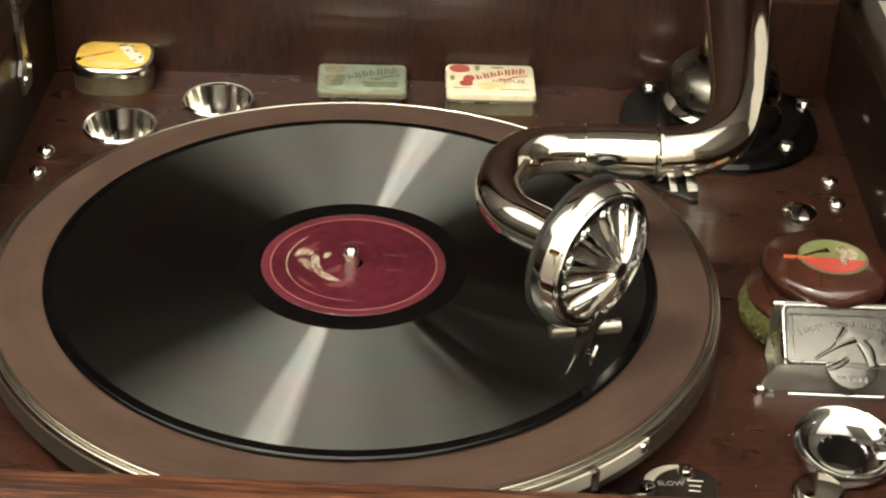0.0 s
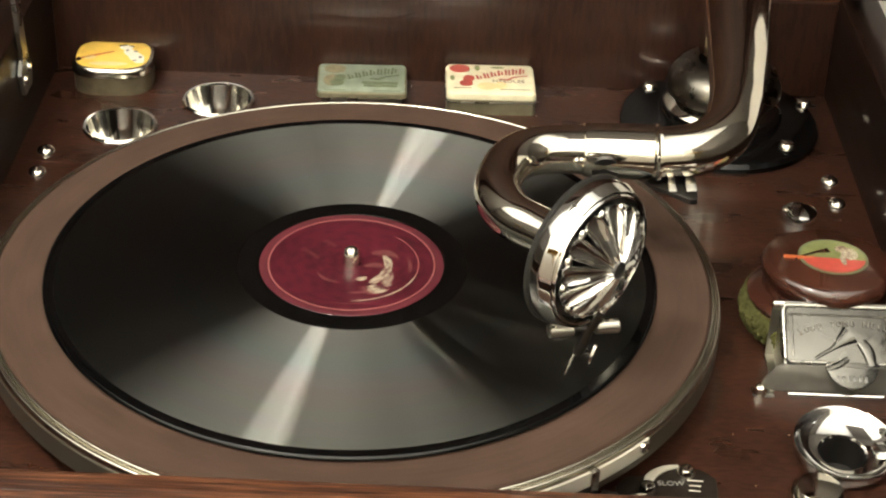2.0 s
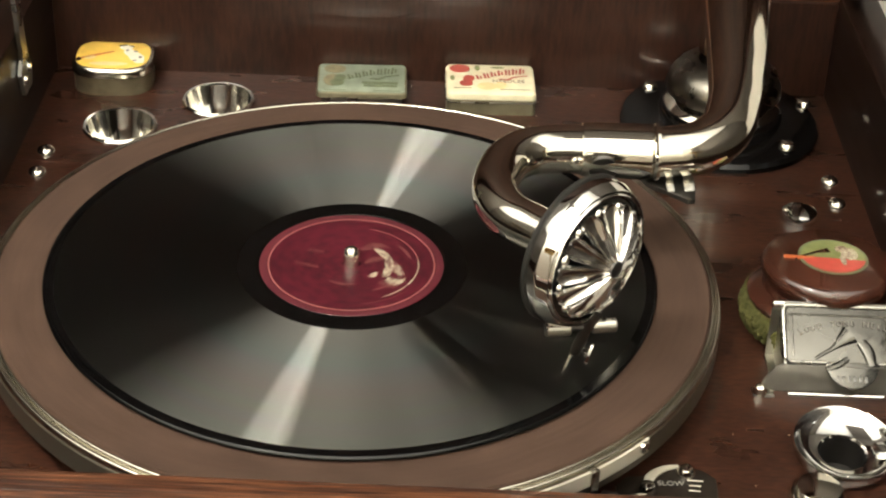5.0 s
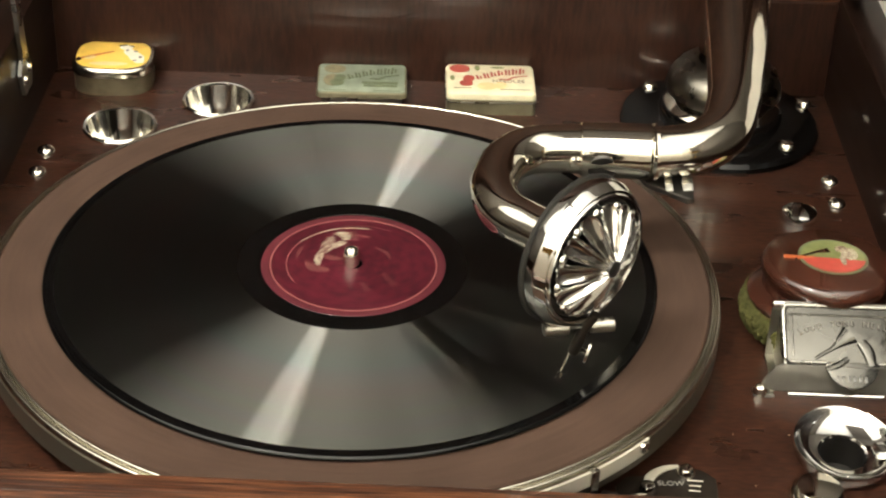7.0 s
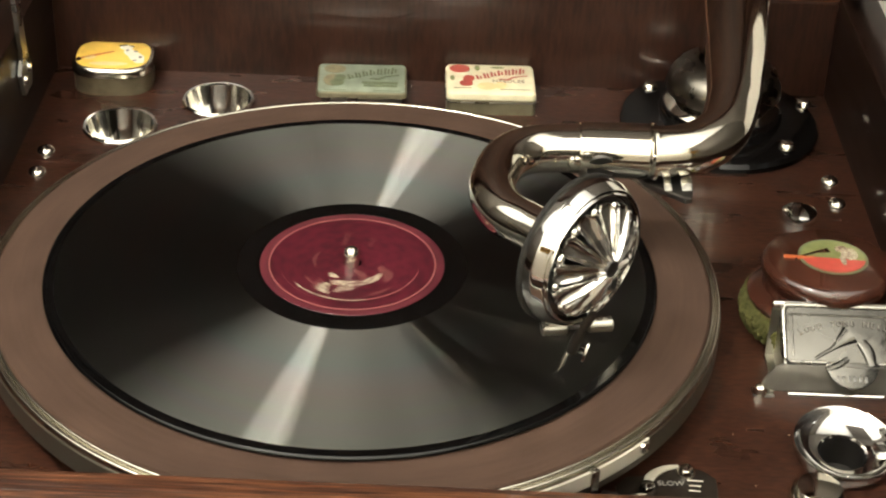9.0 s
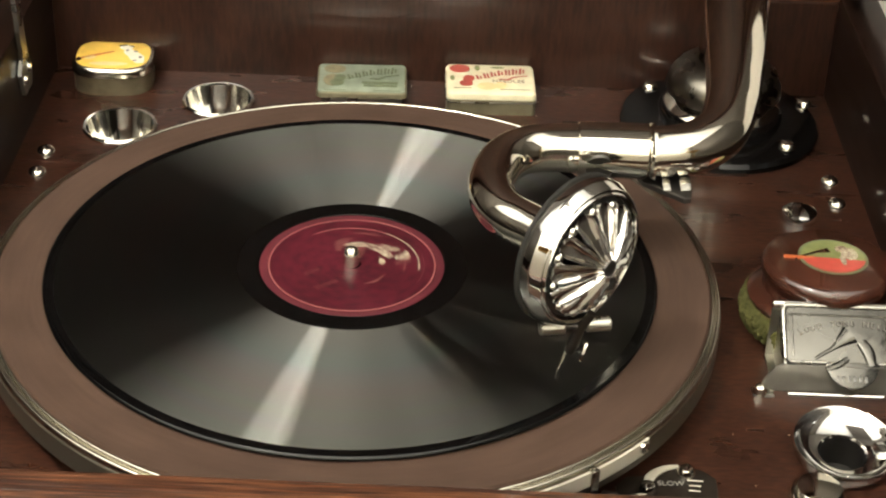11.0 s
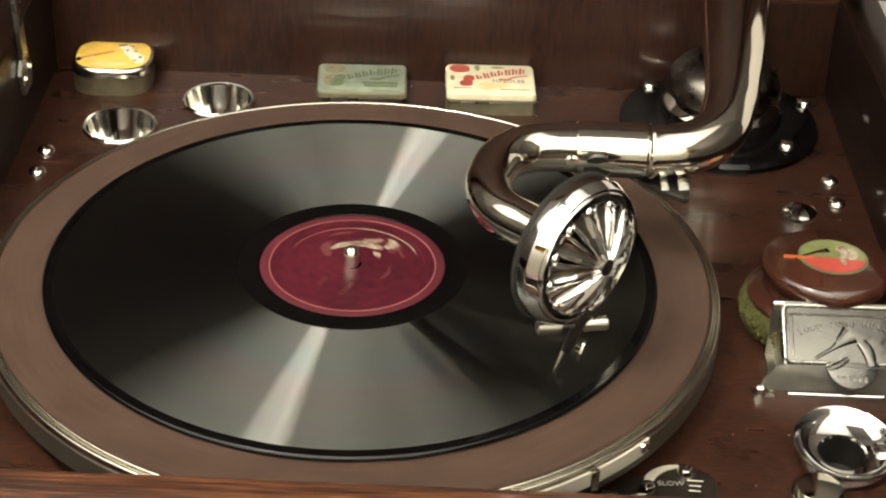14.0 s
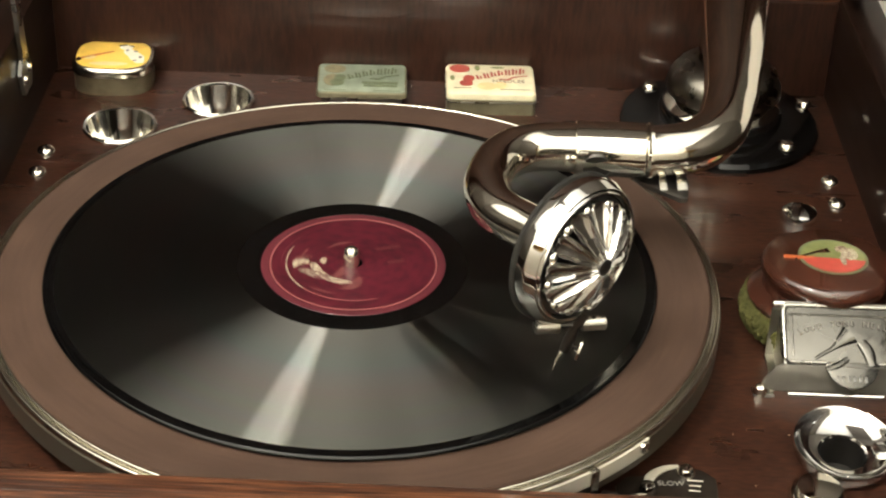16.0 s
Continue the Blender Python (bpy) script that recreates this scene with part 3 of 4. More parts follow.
    part("bezel", lathe([(0.0286, 0.0050), (0.0287, 0.0042), (0.0283, 0.0034), (0.0270, 0.0002), (0.0267, -0.0003), (0.0264, -0.0001), (0.0262, 0.0009), (0.0260, 0.0009), (0.0257, -0.0004), (0.0252, -0.0011),
                         (0.0246, -0.0011), (0.0242, -0.0002), (0.0238, 0.0025)], 96, "y"), CHROME, sb, "bright chrome bezel")
    part("diaphragm", lathe([(0.0236, 0.0016), (0.018, 0.0006), (0.015, 0.0014), (0.012, 0.0004), (0, 0.0010)], 64, "y"), DULL_TIN, sb, "grey aluminium diaphragm")

    def dome(r):
        return -0.0095 * (1 - (r / 0.0236) ** 1.7)
    # each petal a hollow flute with a rolled edge and a rounded outer end
    across = ((-1, 0.0024), (-0.97, 0.0003), (-0.92, -0.0004), (-0.85, -0.0003), (-0.74, 0.0006), (-0.48, 0.0017), (0, 0.0021), (0.48, 0.0017), (0.74, 0.0006), (0.85, -0.0003), (0.92, -0.0004), (0.97, 0.0003), (1, 0.0024))
    bm = bmesh.new()
    rows = []
    for k in range(19):
        q = k / 18
        r = 0.0026 + 0.0198 * q
        w = float(np.interp(q, (0, 0.05, 0.12, 0.30, 0.55, 0.70, 0.80, 0.90, 0.96, 1.0), (0.0004, 0.0011, 0.0015, 0.0023, 0.0034, 0.0037, 0.0042, 0.0042, 0.0034, 0.0018)))
        deep = float(np.interp(q, (0, 0.05, 0.14, 0.40, 0.75, 0.92, 1.0), (-0.1, 0.2, 0.7, 1.0, 0.9, 0.5, -0.2)))
        rows.append([bm.verts.new((u * w, dome(r) + (h * deep if h > 0 and abs(u) < 0.9 else h), r)) for u, h in across])
    for a, b in zip(rows, rows[1:]):
        for k in range(len(across) - 1):
            bm.faces.new((a[k], a[k + 1], b[k + 1], b[k]))
    bm.faces.new(rows[0])
    bm.faces.new(rows[-1])
    first = part("petal", bm, PETAL, sb, at=pose(0, 0, 0, 0, 8))
    for k in range(1, 12):
        part("petal", None, None, sb, mesh=first.data, at=pose(0, 0, 0, 0, 8 + 30 * k))
    bm = lathe([(0.0019, 0), (0.0016, -0.0009), (0.0008, -0.0015), (0, -0.0017)], 14, "y")
    bead = part("bead", bm, CHROME, sb, at=pose(0, 0, 0, 0, 23) @ pose(0, -0.0012, 0.0208))
    for k in range(1, 12):
        part("bead", None, None, sb, mesh=bead.data, at=pose(0, 0, 0, 0, 23 + 30 * k) @ pose(0, -0.0012, 0.0208))
    part("grille_hub", lathe([(0.0034, 0.0006), (0.0032, -0.0002), (0.0022, -0.0008), (0, -0.0010)], 24, "y"), DARK_STEEL, sb, at=pose(0, dome(0), 0))
    # pivot screws and needle chuck
    turn = pose(0, 0, 0, 0, 0, -36)
    for x, y, z in ((-0.0106, 0.0062, -0.0288), (0.0056, -0.0022, -0.0304)):
        part("pivot_screw", lathe([(0, -0.0048), (0.0022, -0.0048), (0.0029, -0.0042), (0.0029, 0.0042), (0.0022, 0.0048), (0, 0.0048)], 24, "x"), STEEL, sb, at=pose(x, y, z) @ turn)
    part("pivot_bar", lathe([(0, -0.011), (0.0012, -0.011), (0.0012, 0.011), (0, 0.011)], 12, "x"), DARK_STEEL, sb, at=pose(-0.0025, 0.0020, -0.0298) @ turn)
    part("needle_bar", joined(tube([(0.0005, -0.0030, -0.0230, 0.0016), (-0.001, 0.001, -0.0315, 0.0020), (-0.0008, 0.0035, -0.0390, 0.0024), (-0.0010, 0.0048, -0.0432, 0.0021)], 14)), LACQUER, sb, "dark steel needle bar")
    part("needle", tube([(-0.0018, 0.0052, -0.0425, 0.0007), (-0.0034, 0.0060, -0.0470, 0.0006), (-0.0050, 0.0067, -0.0515, 0.0002)], 10), BRIGHT_TIN, sb, "steel needle")
    wing = slab(rounded(0.0030, 0.0085, 0.0013, 4), -0.0005, 0.0005, 0.0002)
    bmesh.ops.transform(wing, matrix=pose(0, -0.0034, 0, 0, 24) @ pose(0, 0, 0, 90, 0, 25), verts=wing.verts)
    part("thumb_screw", joined(lathe([(0, -0.0034), (0.0012, -0.0034), (0.0012, 0.0030), (0, 0.0032)], 14, "y"), wing), CHROME, sb, at=pose(0.0012, 0.0030, -0.0424))
    return arm


def build_arm_base(cab):
    base = part("tone_arm_base", lathe([(0.0500, 0), (0.0500, 0.0025), (0.0485, 0.0045), (0.0440, 0.0058), (0.0330, 0.0072), (0.0230, 0.0076), (0, 0.0078)], 80), ENAMEL, cab, "glossy black enamelled flange", at=pose(PIVOT.x, PIVOT.y, ZB))
    part("collar", lathe([(0.0310, 0.0066), (0.0308, 0.0100), (0.0298, 0.0124), (0.0280, 0.0132), (0.0180, 0.0132)], 56), ENAMEL, base, "glossy black collar")
    part("neck", lathe([(0.0290, 0.0128), (0.0284, 0.0136), (0.0200, 0.0192), (0.0150, 0.0200)], 56), NICKEL, base, "bright nickel neck")
    part("dome", lathe([(0.0150, 0.0192), (0.0268, 0.0192), (0.0284, 0.0202), (0.0288, 0.0218), (0.0280, 0.0265), (0.0256, 0.0312), (0.0216, 0.0346), (0.0176, 0.0362), (0.0150, 0.0368), (0.0140, 0.0369)], 64), DOME, base, "dark polished bearing dome")
    for a, r in ((140, 0.0428), (228, 0.0428), (313, 0.0428), (18, 0.0470)):
        c, s = math.cos(radians(a)) * r / 0.0428, math.sin(radians(a)) * r / 0.0428
        part("flange_screw", lathe([(0.0044, 0), (0.0040, 0.0014), (0.0028, 0.0026), (0, 0.0030)], 20), NICKEL, base, at=pose(0.0428 * c, 0.0428 * s, 0.0058))
    return base


def build_cup(x, y):
    cup = empty("needle_cup", pose(x, y, ZB), "round chrome needle cup sunk in the motor board", "needle cup", "needle cups")
    part("bowl", lathe([(0.0182, 0.0), (0.0184, 0.0012), (0.0176, 0.0022), (0.0166, 0.0020), (0.0162, 0.0005), (0.0146, -0.0070), (0.0124, -0.0140), (0.0090, -0.0180), (0.0045, -0.0196), (0, -0.0200)], 64), CUP_CHROME, cup)
    return cup


def build_tin(name, x, y, turn, w, d, hgt, r, face, label, side=None, edge=0.0016, inset=0.0012, skirt=0.45, body=None):
    side = side or TIN_SIDE
    shape = (lambda a, b, c: pillow(a, b)) if r > 0.012 else (lambda a, b, c: rounded(a, b, c, 10))
    tin = empty(name, pose(x, y, ZB, 0, 0, turn), label, "needle tin", "needle tins")
    part("tin_body", slab(shape(w - inset, d - inset, r), 0, hgt * 0.75), body or STEEL, tin)
    part("lid", slab(shape(w, d, r), hgt * skirt, hgt, edge), BRIGHT_TIN if edge > 0.002 else side, tin)
    part("lid_print", slab(shape(w - 1.3 * edge, d - 1.3 * edge, max(r - 0.65 * edge, 0.0006)), hgt - 0.0002, hgt + 0.0003, 0.0002), face, tin)
    return tin


def build_tins():
    # yellow oval tin
    hh = 0.0150
    t = build_tin("needle_tin", -0.1352, 0.2035, 2.0, 0.0412, 0.0350, hh, 0.0156, YELLOW, "rounded yellow-lidded needle tin on the motor board", STEEL, 0.0030, skirt=0.66, body=AGED_TIN)
    z0, z1 = hh + 0.0002, hh + 0.0005
    part("print_bar", band([(-0.0165, -0.006), (-0.010, -0.002), (0.000, 0.003, 0.0010)], 0.0016, z0, z1), BAKELITE_RED, t, "red horn shape")
    for k, (x, y, a, b, rot) in enumerate(((0.0120, -0.0030, 0.0036, 0.0062, 28), (0.0088, 0.0014, 0.0030, 0.0050, 40), (0.0058, 0.0078, 0.0034, 0.0024, -10), (0.0140, -0.0078, 0.0026, 0.0020, 0))):
        part("print_blot", slab(oval(0, 0, a, b, 20), z0, z1 + 0.00003 * k), WHITE, t, "white blot", at=pose(x, y, 0, 0, 0, rot))
    for k, (x, y, a, b, rot) in enumerate(((0.0040, 0.0098, 0.0026, 0.0008, 15), (0.0082, 0.0092, 0.0016, 0.0007, -20), (-0.0166, -0.0066, 0.0014, 0.0019, 0))):
        part("print_fleck", slab(oval(0, 0, a, b, 12), z0, z1 + 0.00015), BAKELITE, t, "brown fleck", at=pose(x, y, 0, 0, 0, rot))
    for k, (x, y, a, b, rot) in enumerate(((0.0110, 0.0030, 0.0012, 0.0008, 0), (0.0142, -0.0034, 0.0010, 0.0013, 20), (0.0118, -0.0072, 0.0013, 0.0006, -15), (0.0066, 0.0040, 0.0008, 0.0012, 0))):
        part("print_fleck", slab(oval(0, 0, a, b, 12), z0, z1 + 0.00018), GREY_INK, t, "grey fleck", at=pose(x, y, 0, 0, 0, rot))
    part("print_blot", slab(oval(0, 0, 0.0030, 0.0018, 14), z0, z1), PALE_YELLOW, t, at=pose(-0.0112, -0.0044, 0, 0, 0, 20))
    part("print_blot", slab(oval(0, 0, 0.0100, 0.0022, 18), z0, z1 - 0.0001), PALE_YELLOW, t, at=pose(-0.0010, -0.0110, 0, 0, 0, 0))

    def word(parent, ink, x0, z, letters_n=7):
        """A slanting brand word as plain letter-sized marks over a swash."""
        z += 0.0003
        part("word_mark", slab(rounded(0.0068, 0.0060, 0.0026, 4), z, z + 0.0002), ink, parent, at=pose(x0 - 0.0006, -0.0062, 0, 0, 0, 10), smooth=False)
        part("word_mark", slab(rounded(0.0056, 0.0064, 0.0024, 4), z, z + 0.00025), ink, parent, at=pose(x0 + 0.0008, -0.0008, 0, 0, 0, -16), smooth=False)
        for k in range(letters_n):
            tall = (0.0046, 0.0052, 0.0052, 0.0056, 0.0056, 0.0060, 0.0064)[k % 7]
            for dx, w, f in ((-0.0009, 0.0012, 1.0), (0.0008, 0.0010, (0.6, 1.0, 0.75)[k % 3])):
                part("word_mark", slab(rounded(w, tall * f, 0.0004, 3), z, z + 0.0002), ink, parent, at=pose(x0 + 0.0062 + 0.0037 * k + dx, 0.0004 + 0.0021 * k - 0.00014 * k * k, 0, 0, 0, 12 - 3 * k), smooth=False)
        part("swash", band(spline([(x0 + 0.016, -0.0010, 0.0004), (x0 + 0.0205, -0.0016, 0.0012), (x0 + 0.0245, 0.0014, 0.0009), (x0 + 0.0310, 0.0030, 0.0004)], 5), 0.001, z, z + 0.0002), ink, parent, smooth=False)

    hh = 0.0095
    g = build_tin("needle_tin", -0.0075, 0.1985, 2.0, 0.0460, 0.0330, hh, 0.0030, GREEN_PRINT, "worn pale green needle tin by the back panel", inset=0.0050, skirt=0.70)
    z0 = hh + 0.0003
    word(g, OLIVE, -0.0120, z0)
    parts("print_bar", (box(0.0, 0.0185, -0.0062, -0.0040, z0, z0 + 0.0002), box(0.001, 0.0180, -0.0094, -0.0072, z0, z0 + 0.0002)), OLIVE, g, smooth=False)
    parts("print_spot", (slab(oval(-0.0140, 0.0098, 0.0056, 0.0046, 18), z0, z0 + 0.0001), slab(oval(-0.0150, -0.0030, 0.0046, 0.0062, 18), z0, z0 + 0.0002)), OLIVE_TAN, g, "rubbed brown patch")
    parts("print_bar", (box(0.006, 0.0195, -0.0142, -0.0137, z0, z0 + 0.0002), box(-0.019, -0.008, -0.0142, -0.0137, z0, z0 + 0.0002)), OLIVE, g, smooth=False)
    hh = 0.0120
    c = build_tin("needle_tin", 0.0582, 0.1985, 2.0, 0.0455, 0.0330, hh, 0.0030, CREAM, "cream needle tin printed in red", CREAM, skirt=0.70, body=TIN_SIDE, inset=0.0002)
    z0 = hh + 0.0003
    part("print_spot", slab(oval(-0.0155, 0.0105, 0.0052, 0.0044, 24), z0, z0 + 0.0002), RED, c, "round red spot")
    word(c, RED, -0.0120, z0)
    part("lettering", letters("NEEDLES", 0.0042, 0.0001), CREAM_INK, c, at=pose(0.0090, -0.0030, z0 + 0.0001), smooth=False)
    parts("print_spot", (slab(oval(-0.002, -0.0085, 0.0052, 0.0042, 18), z0, z0 + 0.0001), slab(oval(0.005, -0.0075, 0.0030, 0.0040, 18), z0, z0 + 0.00015)), PALE_YELLOW, c, "pale yellow patch")
    parts("print_spot", (slab(oval(-0.0065, 0.0115, 0.0014, 0.0030, 12), z0, z0 + 0.0001), slab(oval(-0.0195, 0.0, 0.0012, 0.0026, 12), z0, z0 + 0.0001), slab(oval(0.004, 0.0125, 0.0036, 0.0010, 12), z0, z0 + 0.0001)), PALE_GREEN, c)
    parts("print_bar", (box(0.0045, 0.0195, -0.0122, -0.0117, z0, z0 + 0.0002), box(-0.019, -0.010, -0.0112, -0.0107, z0, z0 + 0.0002)), OLIVE, c, smooth=False)
    part("lid_bead", slab(rounded(0.0462, 0.0337, 0.0032), 0.0066, 0.0074, 0.0002), STEEL, c)


def build_duster():
    d = empty("record_duster", pose(0.1958, 0.0056, ZB + 0.0014, -3), "round brown lacquered record duster with green plush base", "record duster")
    bm = lathe([(0, 0), (0.0314, 0)] + [(0.0322 + 0.0019 * math.sin(math.pi * k / 11), 0.0006 + 0.0120 * k / 11) for k in range(12)] + [(0.0310, 0.0135), (0, 0.0135)], 260)
    rng = random.Random(9)
    for v in bm.verts:
        if 0.0004 < v.co.z < 0.0134:
            f = 1 + rng.uniform(-0.022, 0.026)
            v.co = Vector((v.co.x * f, v.co.y * f, v.co.z + rng.uniform(-0.0004, 0.0004)))
    part("plush_pad", bm, PLUSH, d, "worn green plush")
    part("handle", lathe([(0.0318, 0.0125), (0.0320, 0.0145), (0.0300, 0.0165), (0.0262, 0.0185), (0.0252, 0.0210), (0.0264, 0.0232), (0.0274, 0.0252), (0.0277, 0.0275), (0.0268, 0.0298), (0.0250, 0.0310), (0, 0.0313)], 72), BAKELITE, d, "brown lacquered handle")
    z = 0.0313
    part("picture_ring", lathe([(0.0143, z - 0.0002), (0.0143, z + 0.0002), (0, z + 0.0002)], 48), OLIVE, d, at=pose(0.0015, 0.0015, 0))
    part("picture", slab(oval(0.0015, 0.0015, 0.0132, 0.0132, 48), z, z + 0.0004), PALE_GREEN, d, "green printed roundel")
    part("picture_ground", slab(oval(0.0015, 0.0015, 0.0132, 0.0132, 32, 184, 346), z, z + 0.0006), ORANGE_RED, d, "scarlet half of the roundel")
    part("picture_bar", band([(-0.0145, -0.0010), (-0.0050, 0.0045, 0.0016), (0.0005, 0.0062, 0.0034)], 0.0008, z, z + 0.0006), BAKELITE, d)
    part("picture_bar", band([(-0.0190, 0.0002, 0.0012), (-0.0125, -0.0004, 0.0017), (-0.0070, -0.0006, 0.0008)], 0.0016, z, z + 0.0008), BAKELITE_RED, d)
    parts("picture_blot", (slab(oval(0.0085, 0.0034, 0.0034, 0.0050, 20), z, z + 0.0008), slab(oval(0.0058, 0.0074, 0.0026, 0.0022, 18), z, z + 0.0009), slab(oval(0.0050, -0.0020, 0.0012, 0.0040, 14), z, z + 0.0009)), CREAM_INK, d, "pale blot")


def build_needle_box():
    nb = empty("needle_box", pose(0.1688, -0.0440, ZB), "bright tinplate needle box with embossed sloping lid", "needle box")
    W = 0.058
    # body: a low tray with raking cheeks
    prof = [(0.003, 0.0), (0.0275, 0.0), (0.0275, 0.0245), (0.0240, 0.0240), (0.0062, 0.0118), (0.0045, 0.0100)]
    for x in (0.0042, W - 0.001):
        bm = bmesh.new()
        a = [bm.verts.new((x, y, z)) for y, z in prof]
        b = [bm.verts.new((x + 0.001, y, z)) for y, z in prof]
        bm.faces.new(a)
        bm.faces.new(b)
        for k in range(len(prof)):
            bm.faces.new((a[k], a[(k + 1) % len(prof)], b[(k + 1) % len(prof)], b[k]))
        part("cheek", bm, STEEL, nb, smooth=False)
    part("tray", joined(box(0.001, W - 0.001, 0.003, 0.0275, 0, 0.0012), box(0.001, W - 0.001, 0.0262, 0.0275, 0, 0.0240, 0.0004)), STEEL, nb, smooth=False)
    part("front_plate", slab([(-0.0040, 0.0), (W, 0.0), (W, 0.0122), (0.0040, 0.0122), (0.0016, 0.0114), (-0.0016, 0.0078), (-0.0036, 0.0040)], 0, 0.0010, 0.0003), FRONT_TIN, nb, "sloping front plate", at=pose(0, 0.0038, 0.0002, 85))
    part("front_lip", joined(tube([(0.0062, -0.0010, 0.0018, 0.0009), (0.0440, -0.0010, 0.0018, 0.0009)], 10), box(0.0062, 0.0440, -0.0014, 0.0012, 0.0001, 0.0012, 0.0003)), CHROME, nb)
    ln = 0.0241
    plate = slab(rounded(W - 0.002, ln, 0.0026), -0.0006, 0.0006, 0.0003)
    bmesh.ops.translate(plate, vec=((W - 0.002) / 2, ln / 2, 0), verts=plate.verts)
    lid = part("lid", plate, LID_TIN, nb, "embossed hinged lid", at=pose(0.0045, 0.0057, 0.0126, 34))
    edge = spline([(0.0002, 0.0012, 0.0005, 0.0008), (0.0001, 0.010, 0.0005, 0.0010), (0.0001, ln - 0.0034, 0.0005, 0.0011), (0.0010, ln - 0.0010, 0.0005, 0.0011), (0.0034, ln - 0.0001, 0.0005, 0.0011), (W / 2, ln, 0.0005, 0.0011), (W - 0.002, ln, 0.0005, 0.0011)], 6)
    part("rim", joined(tube(edge, 12), box(-0.0006, 0.0004, 0.0015, ln - 0.003, -0.0050, 0.0002, 0.0003), tube([(0.002, 0, 0.0005, 0.0006), (0.0165, 0, 0.0005, 0.0006)], 10), tube([(0.0370, 0, 0.0005, 0.0006), (W - 0.003, 0, 0.0005, 0.0006)], 10)), STEEL, lid)
    # beaded panel pressed into the lid
    part("panel_bead", tube(spline([(0.0034, 0.0026, 0.0006, 0.0004), (0.0034, ln - 0.0056, 0.0006, 0.0004), (0.0044, ln - 0.0042, 0.0006, 0.0004), (0.0062, ln - 0.0040, 0.0006, 0.0004), (W - 0.006, ln - 0.0040, 0.0006, 0.0004)], 5), 8), LID_TIN, lid)
    part("thumb_tab", slab(oval(0.0265, 0.0, 0.0105, 0.0105, 28, 180, 360), -0.0005, 0.0007, 0.0003), LID_TIN, lid)
    part("hinge", joined(tube([(0.001, 0.0266, 0.0262, 0.0013), (W - 0.001, 0.0266, 0.0262, 0.0013)], 12)), CHROME, nb)
    part("lettering", letters("LOUD TONE NEEDLES", 0.0031, 0.0003, arc=0.052), FRONT_TIN, lid, "raised lettering", at=pose(0.0275, -0.0352, 0.0008))
    part("lettering", joined(*[box(x, x + 0.0013, -0.0013, 0.0013, 0, 0.0003, 0.0001) for x in (-0.0066, -0.0044, -0.0022, 0.0, 0.0022, 0.0044)]), DULL_TIN, lid, "worn raised lettering", at=pose(0.0265, -0.0066, 0.0007))
    # embossed emblem: plain raised shapes
    part("embossing", joined(tube(spline([(0.012, 0.0045, 0.0006, 0.0007), (0.019, 0.0090, 0.0008, 0.0010), (0.0235, 0.0128, 0.0010, 0.0028), (0.0262, 0.0150, 0.0010, 0.0042)], 5), 14),
                             tube(spline([(0.0305, 0.0120, 0.0004, 0.0022), (0.0330, 0.0080, 0.0006, 0.0026), (0.0345, 0.0020, 0.0004, 0.0018)], 5), 14),
                             tube(spline([(0.0160, 0.0000, 0.0004, 0.0010), (0.0210, 0.0020, 0.0006, 0.0014), (0.0250, 0.0050, 0.0004, 0.0010)], 5), 12)), LID_TIN, lid, "raised emblem", at=pose(0, -0.0028, 0.0004) @ Matrix.Diagonal((1, 1, 0.42, 1)))
    part("stud", lathe([(0.0030, 0), (0.0030, 0.0012), (0.0024, 0.0036), (0.0012, 0.0046), (0, 0.0048)], 20), NICKEL, nb, at=pose(-0.0045, 0.0010, 0))
    part("foot_tab", box(-0.0075, 0.001, -0.0016, 0.0045, 0.0, 0.0008, 0.0003), STEEL, nb)


def build_funnel_cup():
    c = empty("used_needle_cup", pose(0.1897, -0.0822, ZB + 0.0022, 6), "round chrome used-needle cup with funnel mouth", "needle cup")
    part("rim", lathe([(0.0150, -0.0010), (0.0186, 0.0016), (0.0194, 0.0040), (0.0196, 0.0060), (0.0192, 0.0069), (0.0186, 0.0066), (0.0176, 0.0050), (0.0150, 0.0030), (0.0122, 0.0018), (0.0094, 0.0013), (0.0088, 0.0004)], 80), CHROME, c)
    part("well", lathe([(0.0089, 0.0009), (0.0092, -0.0050), (0.0086, -0.0130), (0, -0.0136)], 56), DARK_STEEL, c, "dark well")
    part("lug", slab(rounded(0.013, 0.007, 0.003), 0.0046, 0.0066, 0.0006), CHROME, c, at=pose(0.0160, -0.0020, 0, 0, 0, 10))
    k = empty("dome_cap", pose(0.1757, -0.1092, ZB), "low polished nickel cap on the motor board", "cap")
    part("cap", lathe([(0.0102, 0), (0.0105, 0.0030), (0.0100, 0.0065), (0.0080, 0.0088), (0.0040, 0.0096), (0, 0.0098)], 56), NICKEL, k)


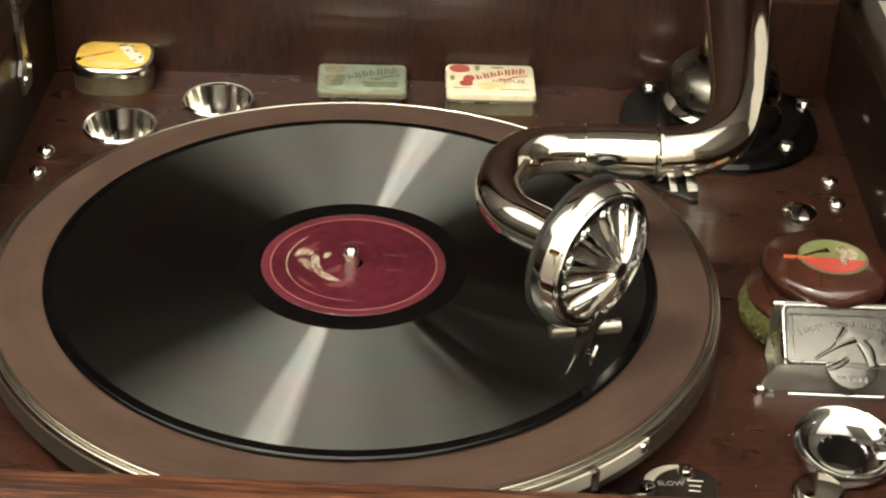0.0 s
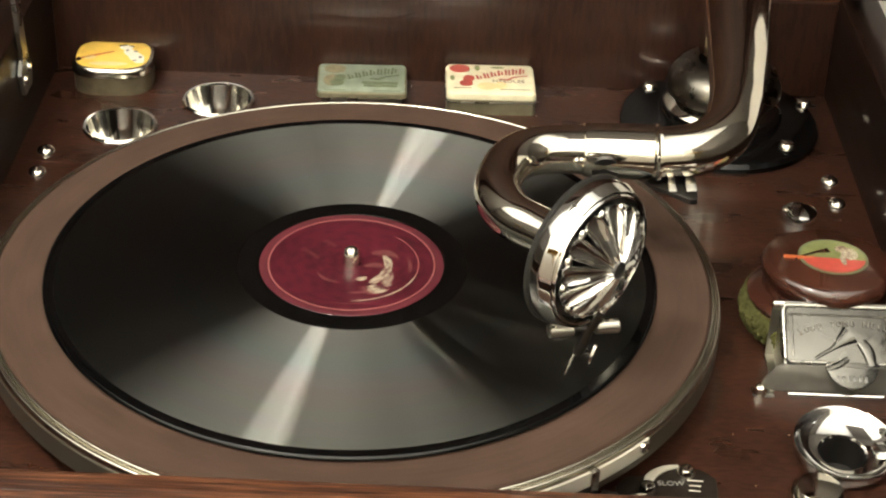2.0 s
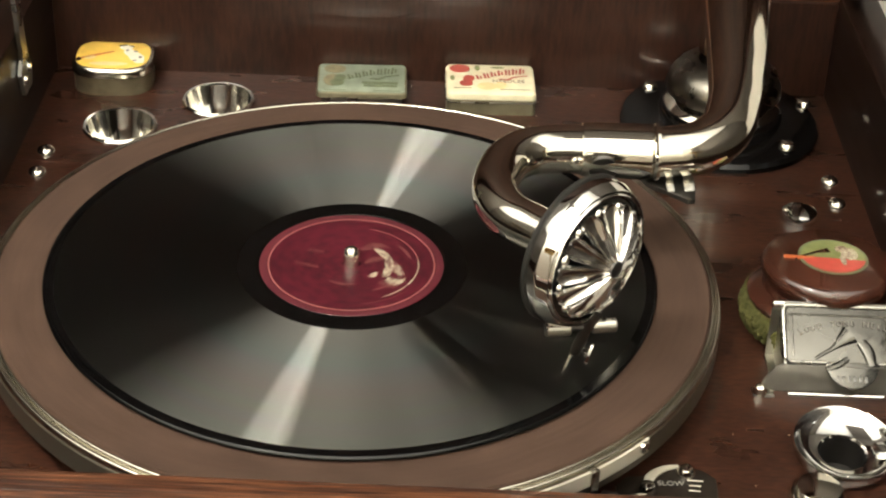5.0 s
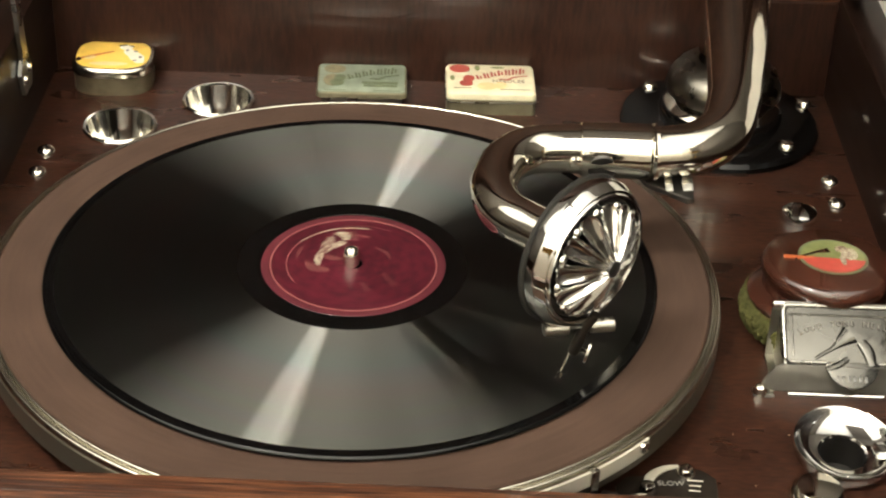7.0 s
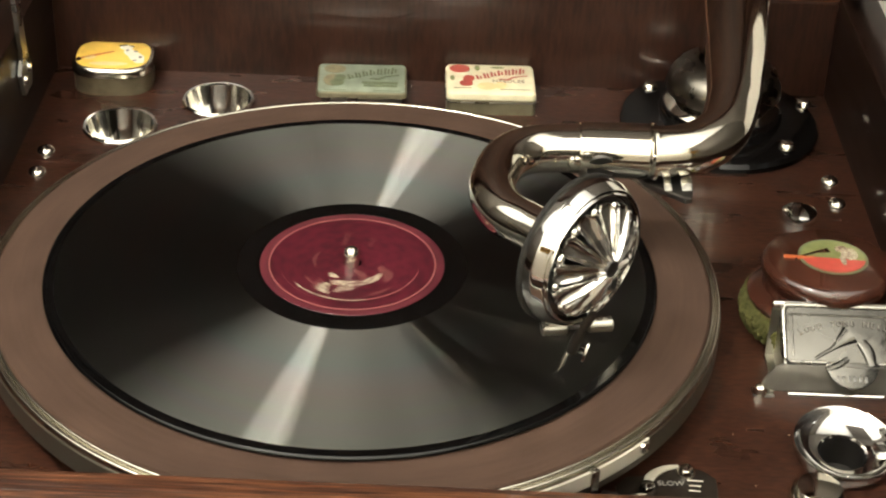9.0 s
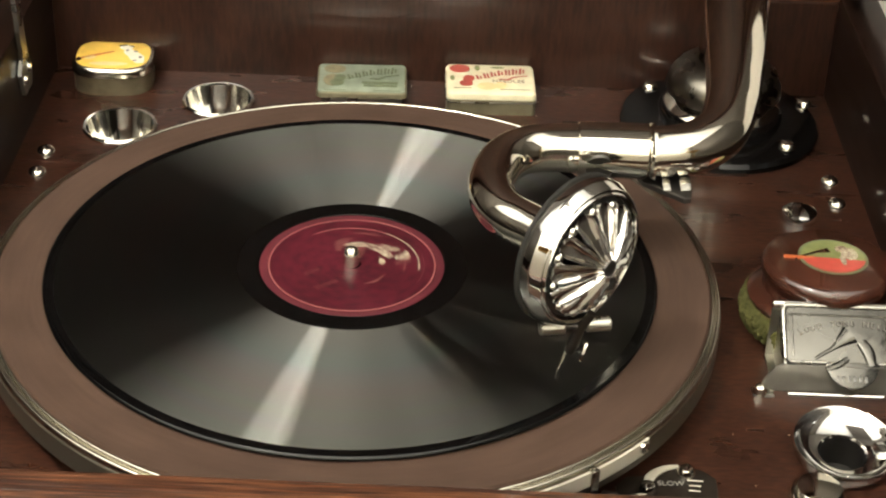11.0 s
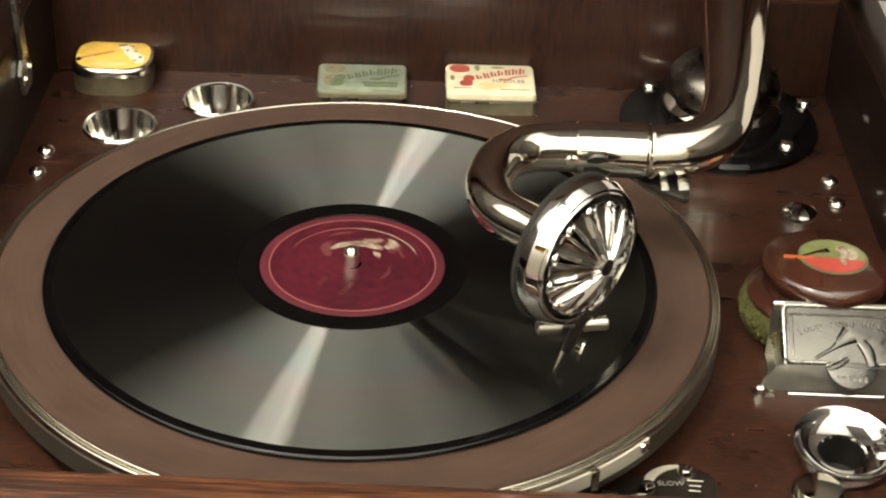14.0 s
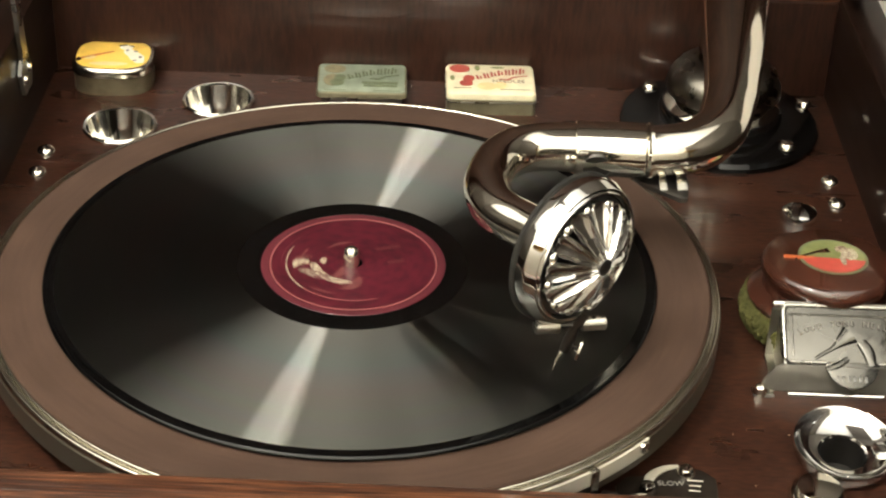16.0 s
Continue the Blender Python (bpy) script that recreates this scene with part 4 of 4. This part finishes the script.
def build_small_fittings():
    k = empty("push_button", pose(0.2010, 0.0930, ZB), "low chrome push button on the motor board", "button")
    part("button", lathe([(0.0084, 0), (0.0086, 0.0020), (0.0080, 0.0036), (0.0060, 0.0048), (0, 0.0054)], 40), CHROME, k)
    # speed regulator plate
    s = empty("speed_regulator", pose(0.1270, -0.1020, ZB), "dark speed regulator plate engraved SLOW with pointer", "speed regulator")
    part("plate", slab([(0.012, -0.030), (0.0135, 0.0040), (0.0090, 0.0085), (0.0020, 0.0105), (-0.0040, 0.0085), (-0.0100, 0.0050), (-0.0200, 0.0035), (-0.0240, -0.0020), (-0.0240, -0.030)], 0, 0.0012, 0.0003), LACQUER, s, "dark lacquered plate")
    part("pointer", band(spline([(-0.0130, -0.0040, 0.0030), (-0.0110, 0.0030, 0.0036), (-0.0060, 0.0080, 0.0026), (0.0000, 0.0100, 0.0010)], 6), 0.003, 0.0010, 0.0020), SATIN, s)
    part("lettering", letters("SLOW", 0.0036, 0.0001), GREY_INK, s, at=pose(-0.0036, 0.0004, 0.0013, 0, 0, 2), smooth=False)
    for kk, (x, w) in enumerate(((0.0092, 0.0058), (0.0088, 0.0042), (0.0084, 0.0042))):
        part("scale_mark", box(x - w / 2, x + w / 2, -0.00022, 0.00022, 0, 0.0002), WHITE, s, at=pose(-0.0036, 0.0030 - 0.0029 * kk, 0.0013, 0, 0, -4), smooth=False)
    part("screw", lathe([(0.0036, 0), (0.0034, 0.0014), (0.0022, 0.0028), (0, 0.0032)], 20), NICKEL, s, at=pose(0.0026, 0.0066, 0.0012))
    part("pointer_knob", lathe([(0.0034, 0), (0.0034, 0.0030), (0.0026, 0.0048), (0, 0.0054)], 20), CHROME, s, at=pose(-0.0130, -0.0062, 0.0012))
    # brake with curved shoe against the rim
    b = empty("brake", pose(0, 0, ZB), "bright nickel brake shoe beside the turntable rim", "brake")
    part("shoe", arc_band(0.1508, 0.1518, 0.0150, 0.0212, -62, -41.5, 24), SATIN, b, "curved nickel shoe")
    part("screw", lathe([(0.0024, 0), (0.0022, 0.0010), (0, 0.0018)], 16, "x"), CHROME, b, at=pose(0, 0, 0.0190, 0, 0, -42.7) @ pose(0.1518, 0, 0))
    part("strap", joined(box(0.1518, 0.1528, -0.0018, 0.0018, 0.0100, 0.0208, 0.0004), box(0.1502, 0.1528, -0.0018, 0.0018, 0.0206, 0.0216, 0.0004)), RIM_NICKEL, b, "dull nickel strap", at=pose(0, 0, 0, 0, 0, -52.3))
    part("bracket", joined(box(-0.0030, 0.0030, -0.0035, 0.0035, 0, 0.0110, 0.0008), box(-0.0015, 0.0140, -0.0020, 0.0020, 0.0, 0.0035, 0.0008)), DARK_STEEL, b, at=pose(0.0985, -0.1215, 0, 0, 0, -14))
    part("lever", tube([(0.0985, -0.1185, 0.0085, 0.0016), (0.104, -0.1185, 0.0075, 0.0012), (0.1085, -0.1165, 0.0065, 0.0018), (0.113, -0.1135, 0.0050, 0.0010)], 10), NICKEL, b)


def build_dust():
    rng = random.Random(5)
    out = []
    for k in range(26):
        x, y = rng.uniform(0.145, 0.225), rng.uniform(-0.10, 0.0)
        if k > 12:
            x, y = rng.uniform(-0.15, 0.22), rng.uniform(0.155, 0.21)
        a = rng.uniform(0, 180)
        w = rng.uniform(0.00010, 0.00026)
        bm = box(-w, w, -w * rng.uniform(0.8, 2.5), w, 0, 0.0002)
        bmesh.ops.transform(bm, matrix=pose(x, y, ZB + 0.0001, 0, 0, a), verts=bm.verts)
        out.append(bm)
    tagged(part("dust", joined(*out), WHITE, None, smooth=False), "pale specks of dust on the motor board", "dust", kind="stuff")


build_room()
CABINET = build_cabinet()
TURNTABLE = build_turntable()
RECORD = build_record()
build_arm_base(CABINET)
ARM = build_arm()
build_cup(-0.124, 0.154)
build_cup(-0.0795, 0.185)
build_tins()
build_duster()
build_needle_box()
build_funnel_cup()
build_small_fittings()
build_dust()


def motions():
    # 78.5 turns a minute, clockwise from above
    turn = [(k / 10, pose(0, 0, 0, 0, 0, -471.2 * k / 10)) for k in range(161)]
    walk(TURNTABLE, [(t, Matrix.Translation(AXLE) @ m) for t, m in turn])
    walk(RECORD, turn)
    # the arm tracks slowly inwards
    walk(ARM, [(t, Matrix.Translation(PIVOT) @ pose(0, 0, 0, 0, 0, -1.24 * max(0.0, t - 0.4) / 15.6)) for t in (0, 0.4, 1, 2, 4, 6, 8, 10, 12, 14, 16)])


motions()
